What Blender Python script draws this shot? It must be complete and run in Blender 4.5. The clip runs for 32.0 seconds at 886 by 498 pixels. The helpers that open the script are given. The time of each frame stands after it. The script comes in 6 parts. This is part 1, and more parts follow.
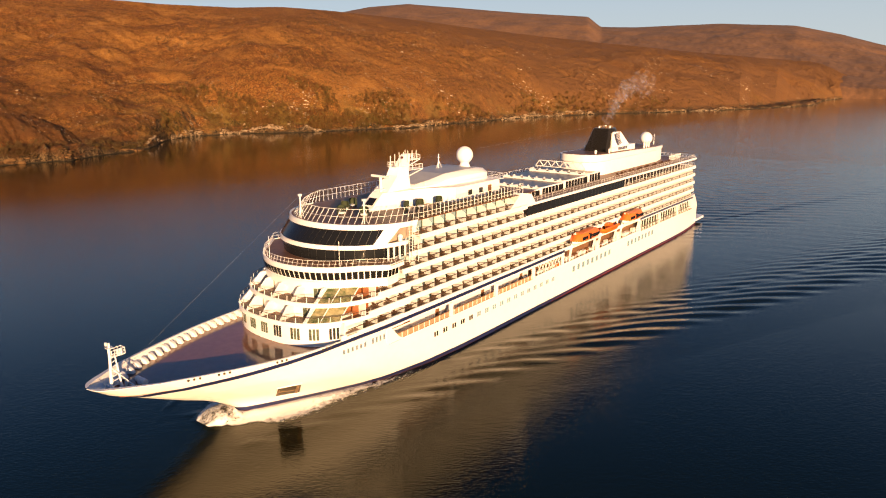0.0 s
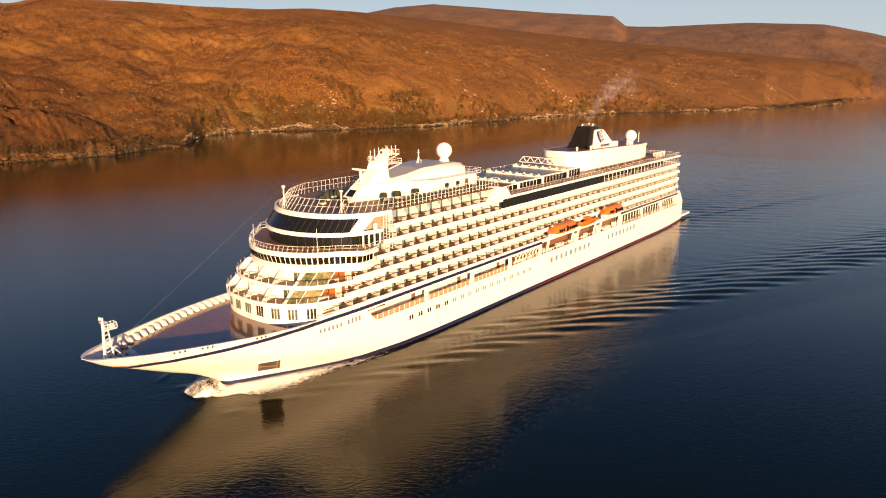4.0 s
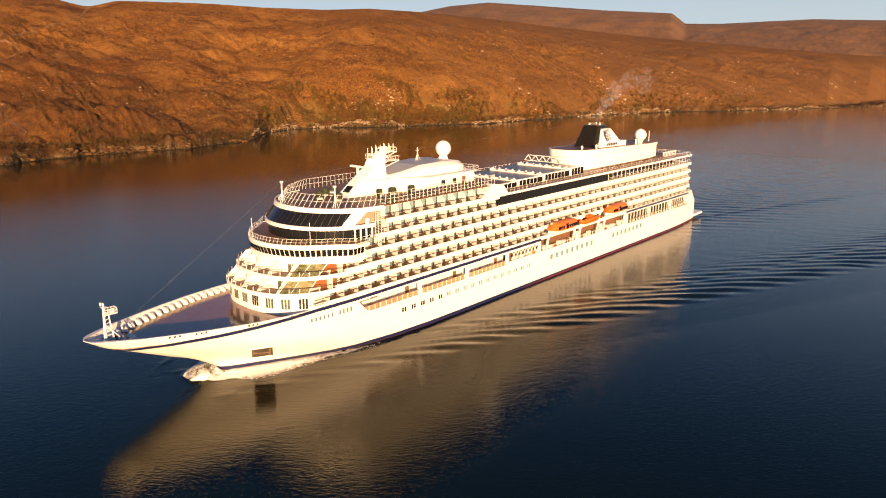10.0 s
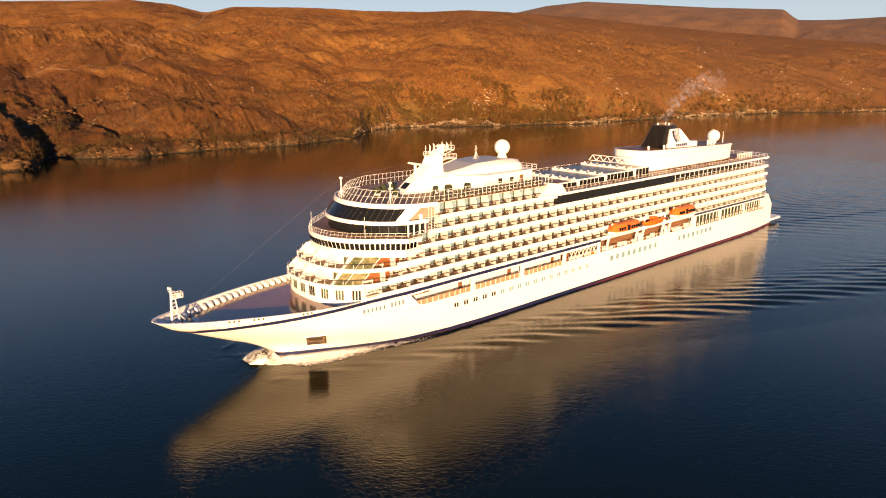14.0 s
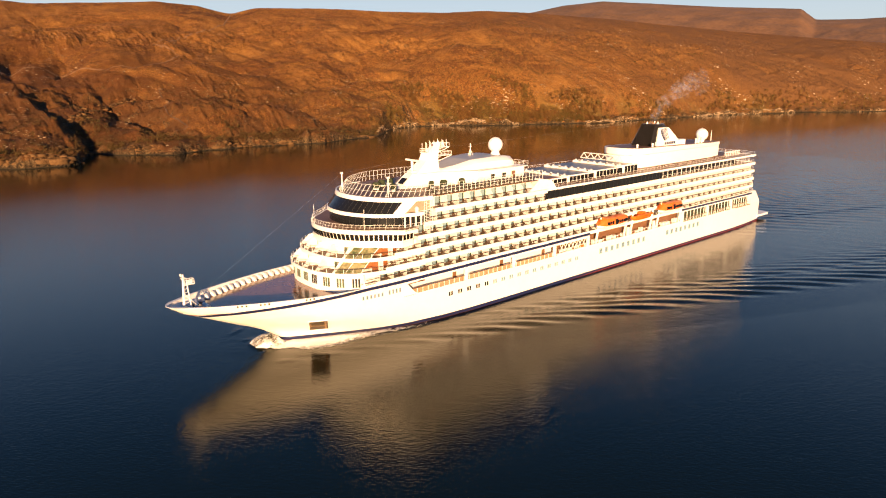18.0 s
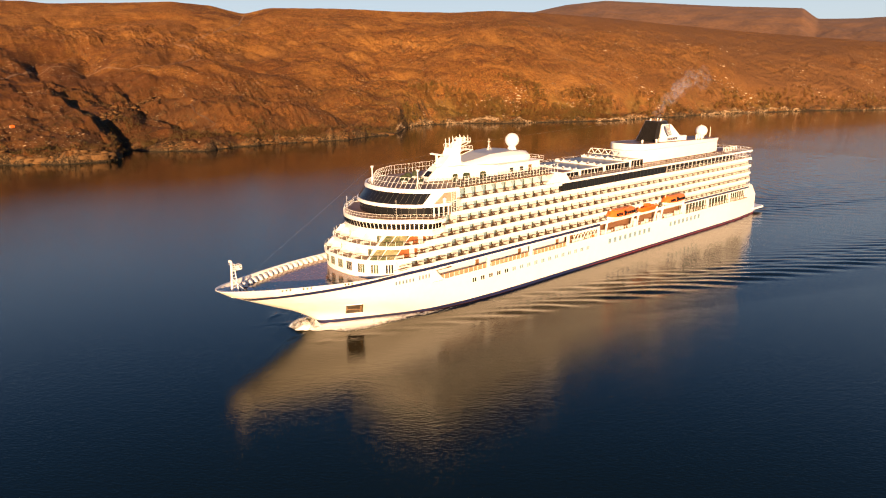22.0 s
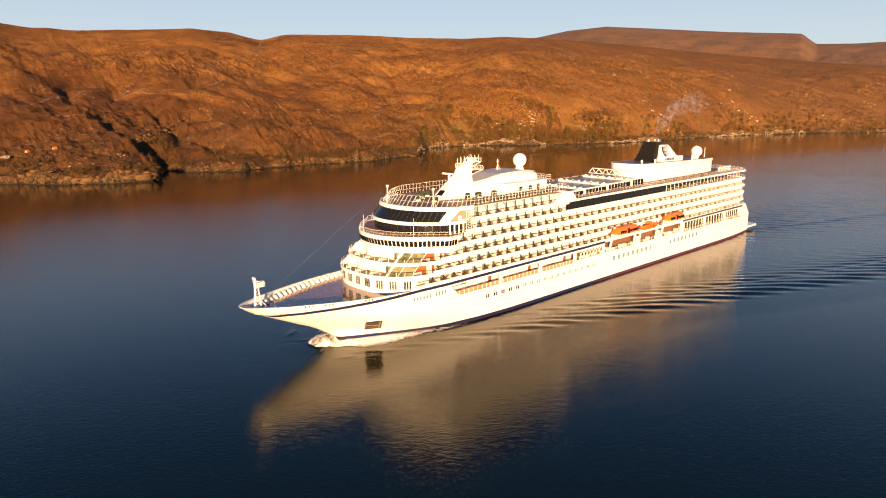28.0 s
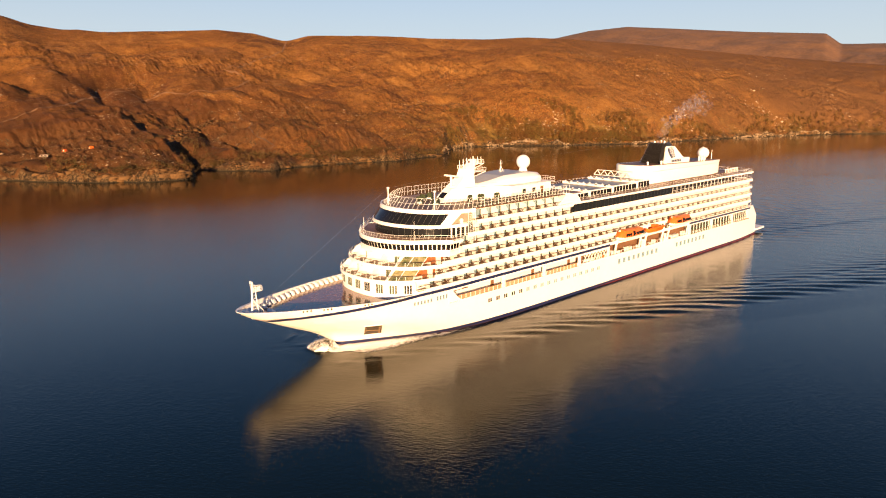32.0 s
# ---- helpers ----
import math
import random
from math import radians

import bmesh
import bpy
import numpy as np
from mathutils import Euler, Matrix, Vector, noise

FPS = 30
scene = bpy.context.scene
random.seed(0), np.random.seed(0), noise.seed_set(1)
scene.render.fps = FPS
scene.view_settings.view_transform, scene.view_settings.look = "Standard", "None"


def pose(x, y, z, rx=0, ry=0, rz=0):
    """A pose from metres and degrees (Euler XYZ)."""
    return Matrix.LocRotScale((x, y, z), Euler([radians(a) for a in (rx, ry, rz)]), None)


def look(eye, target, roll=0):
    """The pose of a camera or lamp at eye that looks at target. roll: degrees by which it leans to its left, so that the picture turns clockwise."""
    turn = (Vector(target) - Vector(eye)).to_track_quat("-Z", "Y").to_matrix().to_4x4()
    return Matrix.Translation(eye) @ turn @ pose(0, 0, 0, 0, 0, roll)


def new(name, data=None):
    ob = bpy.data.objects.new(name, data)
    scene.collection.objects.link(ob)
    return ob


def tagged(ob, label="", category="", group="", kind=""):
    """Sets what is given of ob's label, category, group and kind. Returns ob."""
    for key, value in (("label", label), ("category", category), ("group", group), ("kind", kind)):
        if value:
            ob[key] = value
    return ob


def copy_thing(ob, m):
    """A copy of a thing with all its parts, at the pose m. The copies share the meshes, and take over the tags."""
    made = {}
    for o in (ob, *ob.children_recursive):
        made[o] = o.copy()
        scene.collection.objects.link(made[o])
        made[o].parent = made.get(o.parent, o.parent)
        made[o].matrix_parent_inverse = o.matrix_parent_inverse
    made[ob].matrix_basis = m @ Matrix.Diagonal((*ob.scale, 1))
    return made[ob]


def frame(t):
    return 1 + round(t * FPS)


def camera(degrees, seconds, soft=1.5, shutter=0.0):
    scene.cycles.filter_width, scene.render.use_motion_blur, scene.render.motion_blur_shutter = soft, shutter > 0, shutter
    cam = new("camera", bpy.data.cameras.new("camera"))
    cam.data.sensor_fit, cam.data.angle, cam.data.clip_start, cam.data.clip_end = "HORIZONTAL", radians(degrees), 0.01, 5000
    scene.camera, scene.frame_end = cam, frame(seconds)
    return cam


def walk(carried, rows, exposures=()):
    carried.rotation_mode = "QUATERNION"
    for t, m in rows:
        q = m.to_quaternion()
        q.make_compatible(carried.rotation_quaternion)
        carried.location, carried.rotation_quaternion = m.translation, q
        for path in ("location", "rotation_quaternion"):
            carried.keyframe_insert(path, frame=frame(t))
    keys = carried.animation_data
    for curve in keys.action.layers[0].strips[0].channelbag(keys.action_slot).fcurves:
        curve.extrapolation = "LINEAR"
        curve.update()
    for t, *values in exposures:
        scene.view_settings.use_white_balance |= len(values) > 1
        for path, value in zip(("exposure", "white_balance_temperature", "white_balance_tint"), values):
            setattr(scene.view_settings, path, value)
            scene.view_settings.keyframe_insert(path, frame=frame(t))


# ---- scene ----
cam = camera(67.08, 32.0, soft=1.1)
EXPOSURE = 1.2
PATH = [
    (0.0, 148.85, 91.46, 54.50, 75.759, 0.066, 128.001),
    (0.5, 148.89, 91.69, 54.50, 75.754, 0.099, 128.146),
    (1.0, 149.72, 92.62, 54.51, 75.760, 0.079, 128.672),
    (1.5, 151.12, 94.08, 54.54, 75.753, 0.085, 129.209),
    (2.0, 153.15, 95.91, 54.57, 75.737, 0.077, 129.677),
    (2.5, 155.62, 97.90, 54.51, 75.730, 0.086, 129.995),
    (3.0, 158.45, 100.38, 54.46, 75.734, 0.089, 130.049),
    (3.5, 161.45, 102.76, 54.46, 75.737, 0.082, 130.033),
    (5.5, 171.14, 111.37, 54.95, 75.687, 0.026, 130.433),
    (6.0, 172.79, 112.75, 55.13, 75.683, 0.010, 130.677),
    (6.5, 174.18, 113.89, 55.25, 75.668, -0.000, 130.956),
    (7.0, 175.43, 114.75, 55.28, 75.674, 0.009, 131.311),
    (7.5, 176.47, 115.25, 55.26, 75.653, -0.000, 131.644),
    (8.0, 177.45, 115.88, 55.20, 75.650, 0.018, 132.009),
    (8.5, 178.36, 116.28, 55.07, 75.647, 0.013, 132.352),
    (9.0, 179.23, 116.66, 55.04, 75.616, 0.036, 132.697),
    (9.5, 180.10, 116.85, 54.91, 75.611, 0.021, 133.415),
    (10.0, 180.97, 117.33, 54.87, 75.587, 0.060, 134.496),
    (10.5, 181.88, 117.86, 54.78, 75.596, 0.083, 135.586),
    (11.0, 182.87, 118.42, 54.75, 75.602, 0.123, 136.592),
    (11.5, 183.91, 119.16, 54.72, 75.608, 0.150, 137.624),
    (12.0, 185.22, 120.08, 54.65, 75.623, 0.151, 138.589),
    (12.5, 186.57, 120.91, 54.60, 75.622, 0.194, 139.505),
    (13.0, 188.03, 121.93, 54.57, 75.642, 0.223, 140.443),
    (13.5, 189.66, 123.06, 54.59, 75.644, 0.239, 141.363),
    (14.0, 191.20, 124.20, 54.56, 75.653, 0.241, 142.289),
    (14.5, 192.93, 125.45, 54.55, 75.652, 0.271, 143.149),
    (16.5, 200.72, 130.47, 54.70, 75.654, 0.274, 143.447),
    (17.0, 202.89, 131.71, 54.77, 75.650, 0.274, 143.468),
    (17.5, 205.30, 132.89, 54.81, 75.647, 0.230, 143.465),
    (18.0, 207.77, 133.87, 54.83, 75.632, 0.236, 143.457),
    (18.5, 210.33, 134.86, 54.90, 75.619, 0.248, 143.458),
    (19.0, 213.19, 135.87, 54.90, 75.613, 0.235, 143.471),
    (19.5, 216.15, 136.44, 54.84, 75.616, 0.238, 143.457),
    (20.0, 219.33, 137.07, 54.79, 75.598, 0.242, 143.462),
    (20.5, 222.74, 137.71, 54.91, 75.574, 0.238, 143.454),
    (21.0, 226.21, 138.01, 54.79, 75.584, 0.205, 143.452),
    (21.5, 229.79, 138.46, 54.79, 75.597, 0.225, 143.450),
    (22.0, 233.13, 138.71, 54.86, 75.548, 0.240, 143.459),
    (22.5, 236.38, 138.83, 54.83, 75.628, 0.283, 143.450),
    (23.0, 239.52, 139.07, 54.81, 76.604, 0.248, 143.462),
    (23.5, 242.42, 139.13, 54.68, 77.470, 0.255, 143.478),
    (24.0, 245.18, 139.22, 54.69, 77.458, 0.243, 143.462),
    (24.5, 247.53, 139.42, 54.61, 77.467, 0.280, 143.483),
    (25.0, 249.87, 139.63, 54.58, 77.469, 0.303, 143.486),
    (25.5, 251.87, 139.86, 54.57, 77.475, 0.294, 143.498),
    (27.5, 258.59, 140.17, 54.35, 77.511, 0.332, 143.468),
    (28.0, 259.92, 140.10, 54.26, 77.524, 0.308, 143.471),
    (28.5, 261.30, 140.15, 54.33, 77.520, 0.299, 143.447),
    (29.0, 262.49, 139.98, 54.27, 77.557, 0.281, 143.440),
    (29.5, 263.78, 139.90, 54.30, 77.569, 0.308, 143.422),
    (30.0, 264.91, 139.71, 54.28, 77.569, 0.315, 143.414),
    (30.5, 266.14, 139.74, 54.40, 77.582, 0.264, 143.438),
    (31.0, 267.30, 139.79, 54.41, 77.564, 0.282, 143.705),
    (31.5, 268.38, 139.78, 54.27, 77.570, 0.275, 144.362),
    (32.0, 269.63, 140.21, 54.30, 77.569, 0.290, 144.964),
]

walk(cam, [(r[0], pose(*r[1:])) for r in PATH], exposures=((0.0, EXPOSURE - 0.1), (12.0, EXPOSURE + 0.0), (22.0, EXPOSURE + 0.12), (32.0, EXPOSURE + 0.12)))

# ---- sun and sky ----
SUN_AZ, SUN_EL = 54.0, 8.5          # degrees, from +x towards +y
world = bpy.data.worlds.new("world")
scene.world = world
world.use_nodes = True
wn = world.node_tree.nodes
sky = wn.new("ShaderNodeTexSky")
sky.sky_type, sky.sun_disc = "NISHITA", False
sky.sun_elevation, sky.sun_rotation = radians(SUN_EL), radians(90 - SUN_AZ)
sky.air_density, sky.dust_density, sky.ozone_density = 1.0, 0.3, 6.0
wn["Background"].inputs["Strength"].default_value = 0.062
# pale evening haze low over the horizon, all round
wt, wz, wr, wm = wn.new("ShaderNodeTexCoord"), wn.new("ShaderNodeSeparateXYZ"), wn.new("ShaderNodeMapRange"), wn.new("ShaderNodeMix")
wr.interpolation_type, wm.data_type = "SMOOTHSTEP", "RGBA"
wr.inputs["From Min"].default_value, wr.inputs["From Max"].default_value = -0.02, 0.45
wr.inputs["To Min"].default_value, wr.inputs["To Max"].default_value = 0.92, 0.0
wm.inputs["B"].default_value = (4.6, 4.95, 5.1, 1)
wl_ = world.node_tree.links.new
wl_(wt.outputs["Generated"], wz.inputs[0]), wl_(wz.outputs["Z"], wr.inputs["Value"]), wl_(wr.outputs["Result"], wm.inputs["Factor"])
wl_(sky.outputs[0], wm.inputs["A"]), wl_(wm.outputs["Result"], wn["Background"].inputs["Color"])
sun = new("sun", bpy.data.lights.new("sun", "SUN"))
sun.data.energy, sun.data.angle, sun.data.color = 6.2, radians(0.53), (1.0, 0.60, 0.30)
sd = Vector((math.cos(radians(SUN_AZ)) * math.cos(radians(SUN_EL)),
             math.sin(radians(SUN_AZ)) * math.cos(radians(SUN_EL)), math.sin(radians(SUN_EL))))
sun.matrix_world = look(sd * 500, (0, 0, 0))

# ---- materials ----
def material(name, color, rough=0.5, metal=0.0, vary=0.0, scale=3.0, bump=0.0, bump_scale=20.0, coord="Object", color2=None, ior=1.5, island=0.0):
    """A painted or worn surface: two scales of noise in the colour, fine relief."""
    m = bpy.data.materials.new(name)
    m.use_nodes = True
    nt = m.node_tree
    n, link = nt.nodes, nt.links.new
    b = n["Principled BSDF"]
    b.inputs["Roughness"].default_value, b.inputs["Metallic"].default_value = rough, metal
    b.inputs["IOR"].default_value = ior
    b.inputs["Base Color"].default_value = (*color, 1)
    co = n.new("ShaderNodeTexCoord")
    if vary > 0 or color2:
        big, small = n.new("ShaderNodeTexNoise"), n.new("ShaderNodeTexNoise")
        big.inputs["Scale"].default_value, small.inputs["Scale"].default_value = scale * 0.13, scale
        big.inputs["Detail"].default_value, small.inputs["Detail"].default_value = 3, 5
        mix, ramp, col = n.new("ShaderNodeMath"), n.new("ShaderNodeMapRange"), n.new("ShaderNodeMix")
        for x in (big, small):
            link(co.outputs[coord], x.inputs["Vector"])
        mix.operation = "ADD"
        link(big.outputs["Fac"], mix.inputs[0]), link(small.outputs["Fac"], mix.inputs[1])
        ramp.inputs["From Min"].default_value, ramp.inputs["From Max"].default_value = 0.75, 1.25
        last = mix.outputs[0]
        if island > 0:
            info, add = n.new("ShaderNodeObjectInfo"), n.new("ShaderNodeMath")
            add.operation = "MULTIPLY_ADD"
            add.inputs[1].default_value = island
            link(info.outputs["Random"], add.inputs[0]), link(last, add.inputs[2])
            last = add.outputs[0]
        link(last, ramp.inputs["Value"])
        col.data_type = "RGBA"
        col.inputs["A"].default_value = (*(color2 or [c * (1 - vary) for c in color]), 1)
        col.inputs["B"].default_value = (*color, 1)
        link(ramp.outputs["Result"], col.inputs["Factor"])
        link(col.outputs["Result"], b.inputs["Base Color"])
    if bump > 0:
        bn, bp = n.new("ShaderNodeTexNoise"), n.new("ShaderNodeBump")
        bn.inputs["Scale"].default_value, bn.inputs["Detail"].default_value = bump_scale, 4
        bp.inputs["Strength"].default_value, bp.inputs["Distance"].default_value = bump, 0.05
        link(co.outputs[coord], bn.inputs["Vector"])
        link(bn.outputs["Fac"], bp.inputs["Height"]), link(bp.outputs["Normal"], b.inputs["Normal"])
    return m


def glassy(name, color, rough=0.04, mixin=0.94):
    """Thin tinted glass: part clear, part mirror-like."""
    m = bpy.data.materials.new(name)
    m.use_nodes = True
    nt = m.node_tree
    n, link = nt.nodes, nt.links.new
    b = n["Principled BSDF"]
    b.inputs["Base Color"].default_value, b.inputs["Roughness"].default_value = (*[0.06 * c for c in color], 1), rough
    t, mx = n.new("ShaderNodeBsdfTransparent"), n.new("ShaderNodeMixShader")
    t.inputs["Color"].default_value = (*[0.9 + 0.1 * c for c in color], 1)
    mx.inputs[0].default_value = 1 - mixin
    link(t.outputs[0], mx.inputs[1]), link(b.outputs[0], mx.inputs[2])
    link(mx.outputs[0], n["Material Output"].inputs["Surface"])
    return m


WHITE = material("white ship paint", (0.78, 0.775, 0.77), 0.35, vary=0.05, scale=0.8, bump=0.05, bump_scale=2.0)
MAROON = material("maroon underwater paint", (0.24, 0.036, 0.028), 0.5, vary=0.2, scale=0.8)
HULLPAINT = material("warm white hull paint", (0.81, 0.785, 0.74), 0.35, vary=0.05, scale=0.8, bump=0.04, bump_scale=1.2)
WHITE2 = material("white panel paint", (0.70, 0.695, 0.69), 0.45, vary=0.08, scale=1.5)
NAVY = material("navy blue paint", (0.012, 0.018, 0.07), 0.35, vary=0.2, scale=2)
BOOT = material("red antifouling", (0.06, 0.012, 0.012), 0.55, vary=0.3, scale=3)
DECK = material("brown deck coating", (0.20, 0.088, 0.052), 0.12, vary=0.22, scale=0.9, bump=0.06, bump_scale=3, ior=1.55)
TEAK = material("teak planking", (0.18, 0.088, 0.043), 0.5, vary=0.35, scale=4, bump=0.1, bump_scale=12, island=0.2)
DARKGLASS = material("dark tinted glass", (0.010, 0.011, 0.012), 0.2, ior=1.38)
WINDOW = material("cabin window glass", (0.03, 0.035, 0.035), 0.06, vary=0.3, scale=0.6)
CURTAIN = material("olive curtain behind glass", (0.105, 0.125, 0.09), 0.2, vary=0.8, scale=1.3, island=0.6)
DOORGLASS = material("curtained balcony door", (0.05, 0.08, 0.072), 0.12, vary=0.5, scale=1.3, island=0.6)
GLASS = glassy("balustrade glass", (0.55, 0.62, 0.60))
# pale reflection and curtain tone are painted into the pane colour
PALEGLASS = material("cabin window with painted reflection", (0.18, 0.28, 0.34), 0.15, vary=0.3, scale=0.6, island=0.3)
GREENGLASS = material("green promenade glass", (0.065, 0.078, 0.05), 0.08, vary=0.5, scale=0.7)
# sunlit patches and the dim room behind are painted into the opaque pane
LITGLASS = material("lounge glass with painted gold light", (0.36, 0.31, 0.17), 0.1, vary=0.5, scale=1.6, color2=(0.075, 0.10, 0.045))
TAN = material("pale tan panel", (0.40, 0.31, 0.24), 0.5, vary=0.3, scale=1.5)
RAIL = material("dark wooden handrail", (0.045, 0.026, 0.017), 0.4, vary=0.2, scale=3)
STEEL = material("white painted steel rail", (0.76, 0.75, 0.72), 0.4, vary=0.06, scale=2)
BLACK = material("black funnel louvres", (0.018, 0.016, 0.015), 0.3, vary=0.3, scale=2)
ORANGE = material("orange lifeboat gelcoat", (0.66, 0.13, 0.014), 0.4, vary=0.12, scale=1.5)
RATTAN = material("brown rattan", (0.11, 0.055, 0.03), 0.6, vary=0.4, scale=6, island=0.3)
BOARD = material("tan wooden railing boards", (0.42, 0.27, 0.16), 0.5, vary=0.35, scale=3, island=0.3)
VARNISH = material("varnished orange wood", (0.30, 0.10, 0.03), 0.35, vary=0.3, scale=3)
GREYROOF = material("grey blue roof coating", (0.34, 0.36, 0.39), 0.5, vary=0.15, scale=0.8)
POOLGLASS = material("blue grey roof glass", (0.07, 0.08, 0.095), 0.32, vary=0.3, scale=0.5, ior=1.35)
HEDGE = material("dark green cushions", (0.03, 0.045, 0.018), 0.8, vary=0.5, scale=5)
GREY = material("grey lettering paint", (0.12, 0.16, 0.20), 0.5)
WIRE = material("galvanised wire", (0.16, 0.16, 0.16), 0.5, vary=0.2)
MULLION = material("dark grey window frame", (0.07, 0.07, 0.07), 0.4)
CANOPY = material("black sun lounger canopy", (0.085, 0.075, 0.065), 0.7, vary=0.3)
RUST = material("anchor primer", (0.22, 0.13, 0.055), 0.7, vary=0.5, scale=3, bump=0.3)
ANCHOR = material("rusty anchor steel", (0.06, 0.042, 0.021), 0.7, vary=0.5, scale=3, bump=0.3)


def water_material(name):
    m = bpy.data.materials.new(name)
    m.use_nodes = True
    nt = m.node_tree
    n, link = nt.nodes, nt.links.new
    b = n["Principled BSDF"]
    b.inputs["Base Color"].default_value = (0.0032, 0.0050, 0.0030, 1)
    b.inputs["Roughness"].default_value, b.inputs["IOR"].default_value = 0.03, 1.37
    b.inputs["Specular Tint"].default_value = (1.0, 0.86, 0.39, 1)      # golden cast painted into the reflections
    geo = n.new("ShaderNodeNewGeometry")
    last = None
    # calmer in the lee of the hill
    at, lee = n.new("ShaderNodeSeparateXYZ"), n.new("ShaderNodeMapRange")
    lee.interpolation_type = "SMOOTHSTEP"
    lee.inputs["From Min"].default_value, lee.inputs["From Max"].default_value = -300, -130
    lee.inputs["To Min"].default_value, lee.inputs["To Max"].default_value = 0.42, 1.0
    link(geo.outputs["Position"], at.inputs[0]), link(at.outputs["Y"], lee.inputs["Value"])
    for size, detail, dist, strength, stretch in ((0.5, 2, 0.046, 0.5, 2.2), (1.15, 2, 0.055, 0.6, 2.4), (2.4, 2, 0.024, 0.6, 1.9)):
        mp, no, bp = n.new("ShaderNodeMapping"), n.new("ShaderNodeTexNoise"), n.new("ShaderNodeBump")
        mp.vector_type = "TEXTURE"
        mp.inputs["Rotation"].default_value = (0, 0, radians(46 - 60 * dist))
        mp.inputs["Scale"].default_value = (1 / (size * stretch), 1 / size, 1 / size)
        no.inputs["Scale"].default_value, no.inputs["Detail"].default_value = 1.0, detail
        bp.inputs["Strength"].default_value = strength
        di = n.new("ShaderNodeMath")
        di.operation = "MULTIPLY"
        di.inputs[1].default_value = dist
        link(lee.outputs["Result"], di.inputs[0]), link(di.outputs[0], bp.inputs["Distance"])
        link(geo.outputs["Position"], mp.inputs["Vector"]), link(mp.outputs[0], no.inputs["Vector"])
        link(no.outputs["Fac"], bp.inputs["Height"])
        if last:
            link(last.outputs["Normal"], bp.inputs["Normal"])
        last = bp
    link(last.outputs["Normal"], b.inputs["Normal"])
    return m


WATER = water_material("dark sea water")


def land_material(name):
    """Rust-brown moor grass, darker heather, pale rock on steep and broken ground."""
    m = bpy.data.materials.new(name)
    m.use_nodes = True
    nt = m.node_tree
    n, link = nt.nodes, nt.links.new
    b = n["Principled BSDF"]
    b.inputs["Roughness"].default_value = 0.95
    b.inputs["Specular IOR Level"].default_value = 0.1
    geo = n.new("ShaderNodeNewGeometry")

    flat = n.new("ShaderNodeMapping")      # for beds of rock that run level along the slope
    flat.inputs["Scale"].default_value = (0.55, 0.55, 1.8)
    link(geo.outputs["Position"], flat.inputs["Vector"])

    def noise_at(scale, detail=6, rough=0.6, dist=0.0, beds=False):
        t = n.new("ShaderNodeTexNoise")
        t.inputs["Scale"].default_value, t.inputs["Detail"].default_value = scale, detail
        t.inputs["Roughness"].default_value, t.inputs["Distortion"].default_value = rough, dist
        link(flat.outputs[0] if beds else geo.outputs["Position"], t.inputs["Vector"])
        return t.outputs["Fac"]

    def step(src, lo, hi):
        r = n.new("ShaderNodeMapRange")
        r.inputs["From Min"].default_value, r.inputs["From Max"].default_value = lo, hi
        link(src, r.inputs["Value"])
        return r.outputs["Result"]

    def blend(fac, a, c):
        x = n.new("ShaderNodeMix")
        x.data_type = "RGBA"
        link(fac, x.inputs["Factor"])
        for src, key in ((a, "A"), (c, "B")):
            if isinstance(src, tuple):
                x.inputs[key].default_value = (*src, 1)
            else:
                link(src, x.inputs[key])
        return x.outputs["Result"]

    def times(a, c):
        x = n.new("ShaderNodeMath")
        x.operation = "MULTIPLY"
        link(a, x.inputs[0]), link(c, x.inputs[1])
        return x.outputs[0]

    grass = blend(step(noise_at(0.012), 0.38, 0.62), (0.2507, 0.1058, 0.02344), (0.1689, 0.0659, 0.01595))
    grass = blend(step(noise_at(0.09, 5, 0.65), 0.42, 0.72), grass, (0.2762, 0.1491, 0.03291))
    grass = blend(step(noise_at(0.028, 6, 0.7, 1.0), 0.55, 0.68), grass, (0.09723, 0.03997, 0.01296))
    grass = blend(step(noise_at(0.5, 4, 0.7), 0.45, 0.60), grass, (0.0969, 0.03696, 0.01325))
    grass = blend(step(noise_at(0.3, 5, 0.75, 0.5), 0.56, 0.64), grass, (0.342, 0.1568, 0.0424))
    grass = blend(times(step(noise_at(0.0085, 5, 0.62, 0.8), 0.52, 0.60), step(noise_at(0.11, 6, 0.7), 0.40, 0.55)), grass, (0.0798, 0.0336, 0.01378))
    grass = blend(step(noise_at(0.016, 6, 0.68, 0.5), 0.49, 0.66), grass, (0.31, 0.148, 0.036))
    # tussocks and bleached stems
    grass = blend(step(noise_at(0.85, 3, 0.7), 0.53, 0.60), grass, (0.072, 0.029, 0.0105))
    grass = blend(step(noise_at(0.7, 3, 0.7, 0.4), 0.60, 0.66), grass, (0.42, 0.205, 0.062))
    z = n.new("ShaderNodeSeparateXYZ")
    link(geo.outputs["Position"], z.inputs[0])
    # darker heather and peat on the eastern moor
    heath = times(step(z.outputs["Z"], 135, 60), times(step(z.outputs["X"], -220, 60), step(noise_at(0.011, 6, 0.68, 0.6), 0.34, 0.54)))
    grass = blend(heath, grass, (0.104, 0.0415, 0.0132))
    low = step(z.outputs["Z"], 45, 8)
    grass = blend(times(times(low, step(z.outputs["X"], -60, -200)), step(noise_at(0.035, 5, 0.65), 0.45, 0.6)), grass, (0.1791, 0.1167, 0.02991))
    peat = times(times(step(z.outputs["Z"], 62, 18), step(z.outputs["X"], -200, -120)), step(noise_at(0.026, 5, 0.65, 0.6), 0.36, 0.52))
    grass = blend(peat, grass, (0.092, 0.04228, 0.01591))
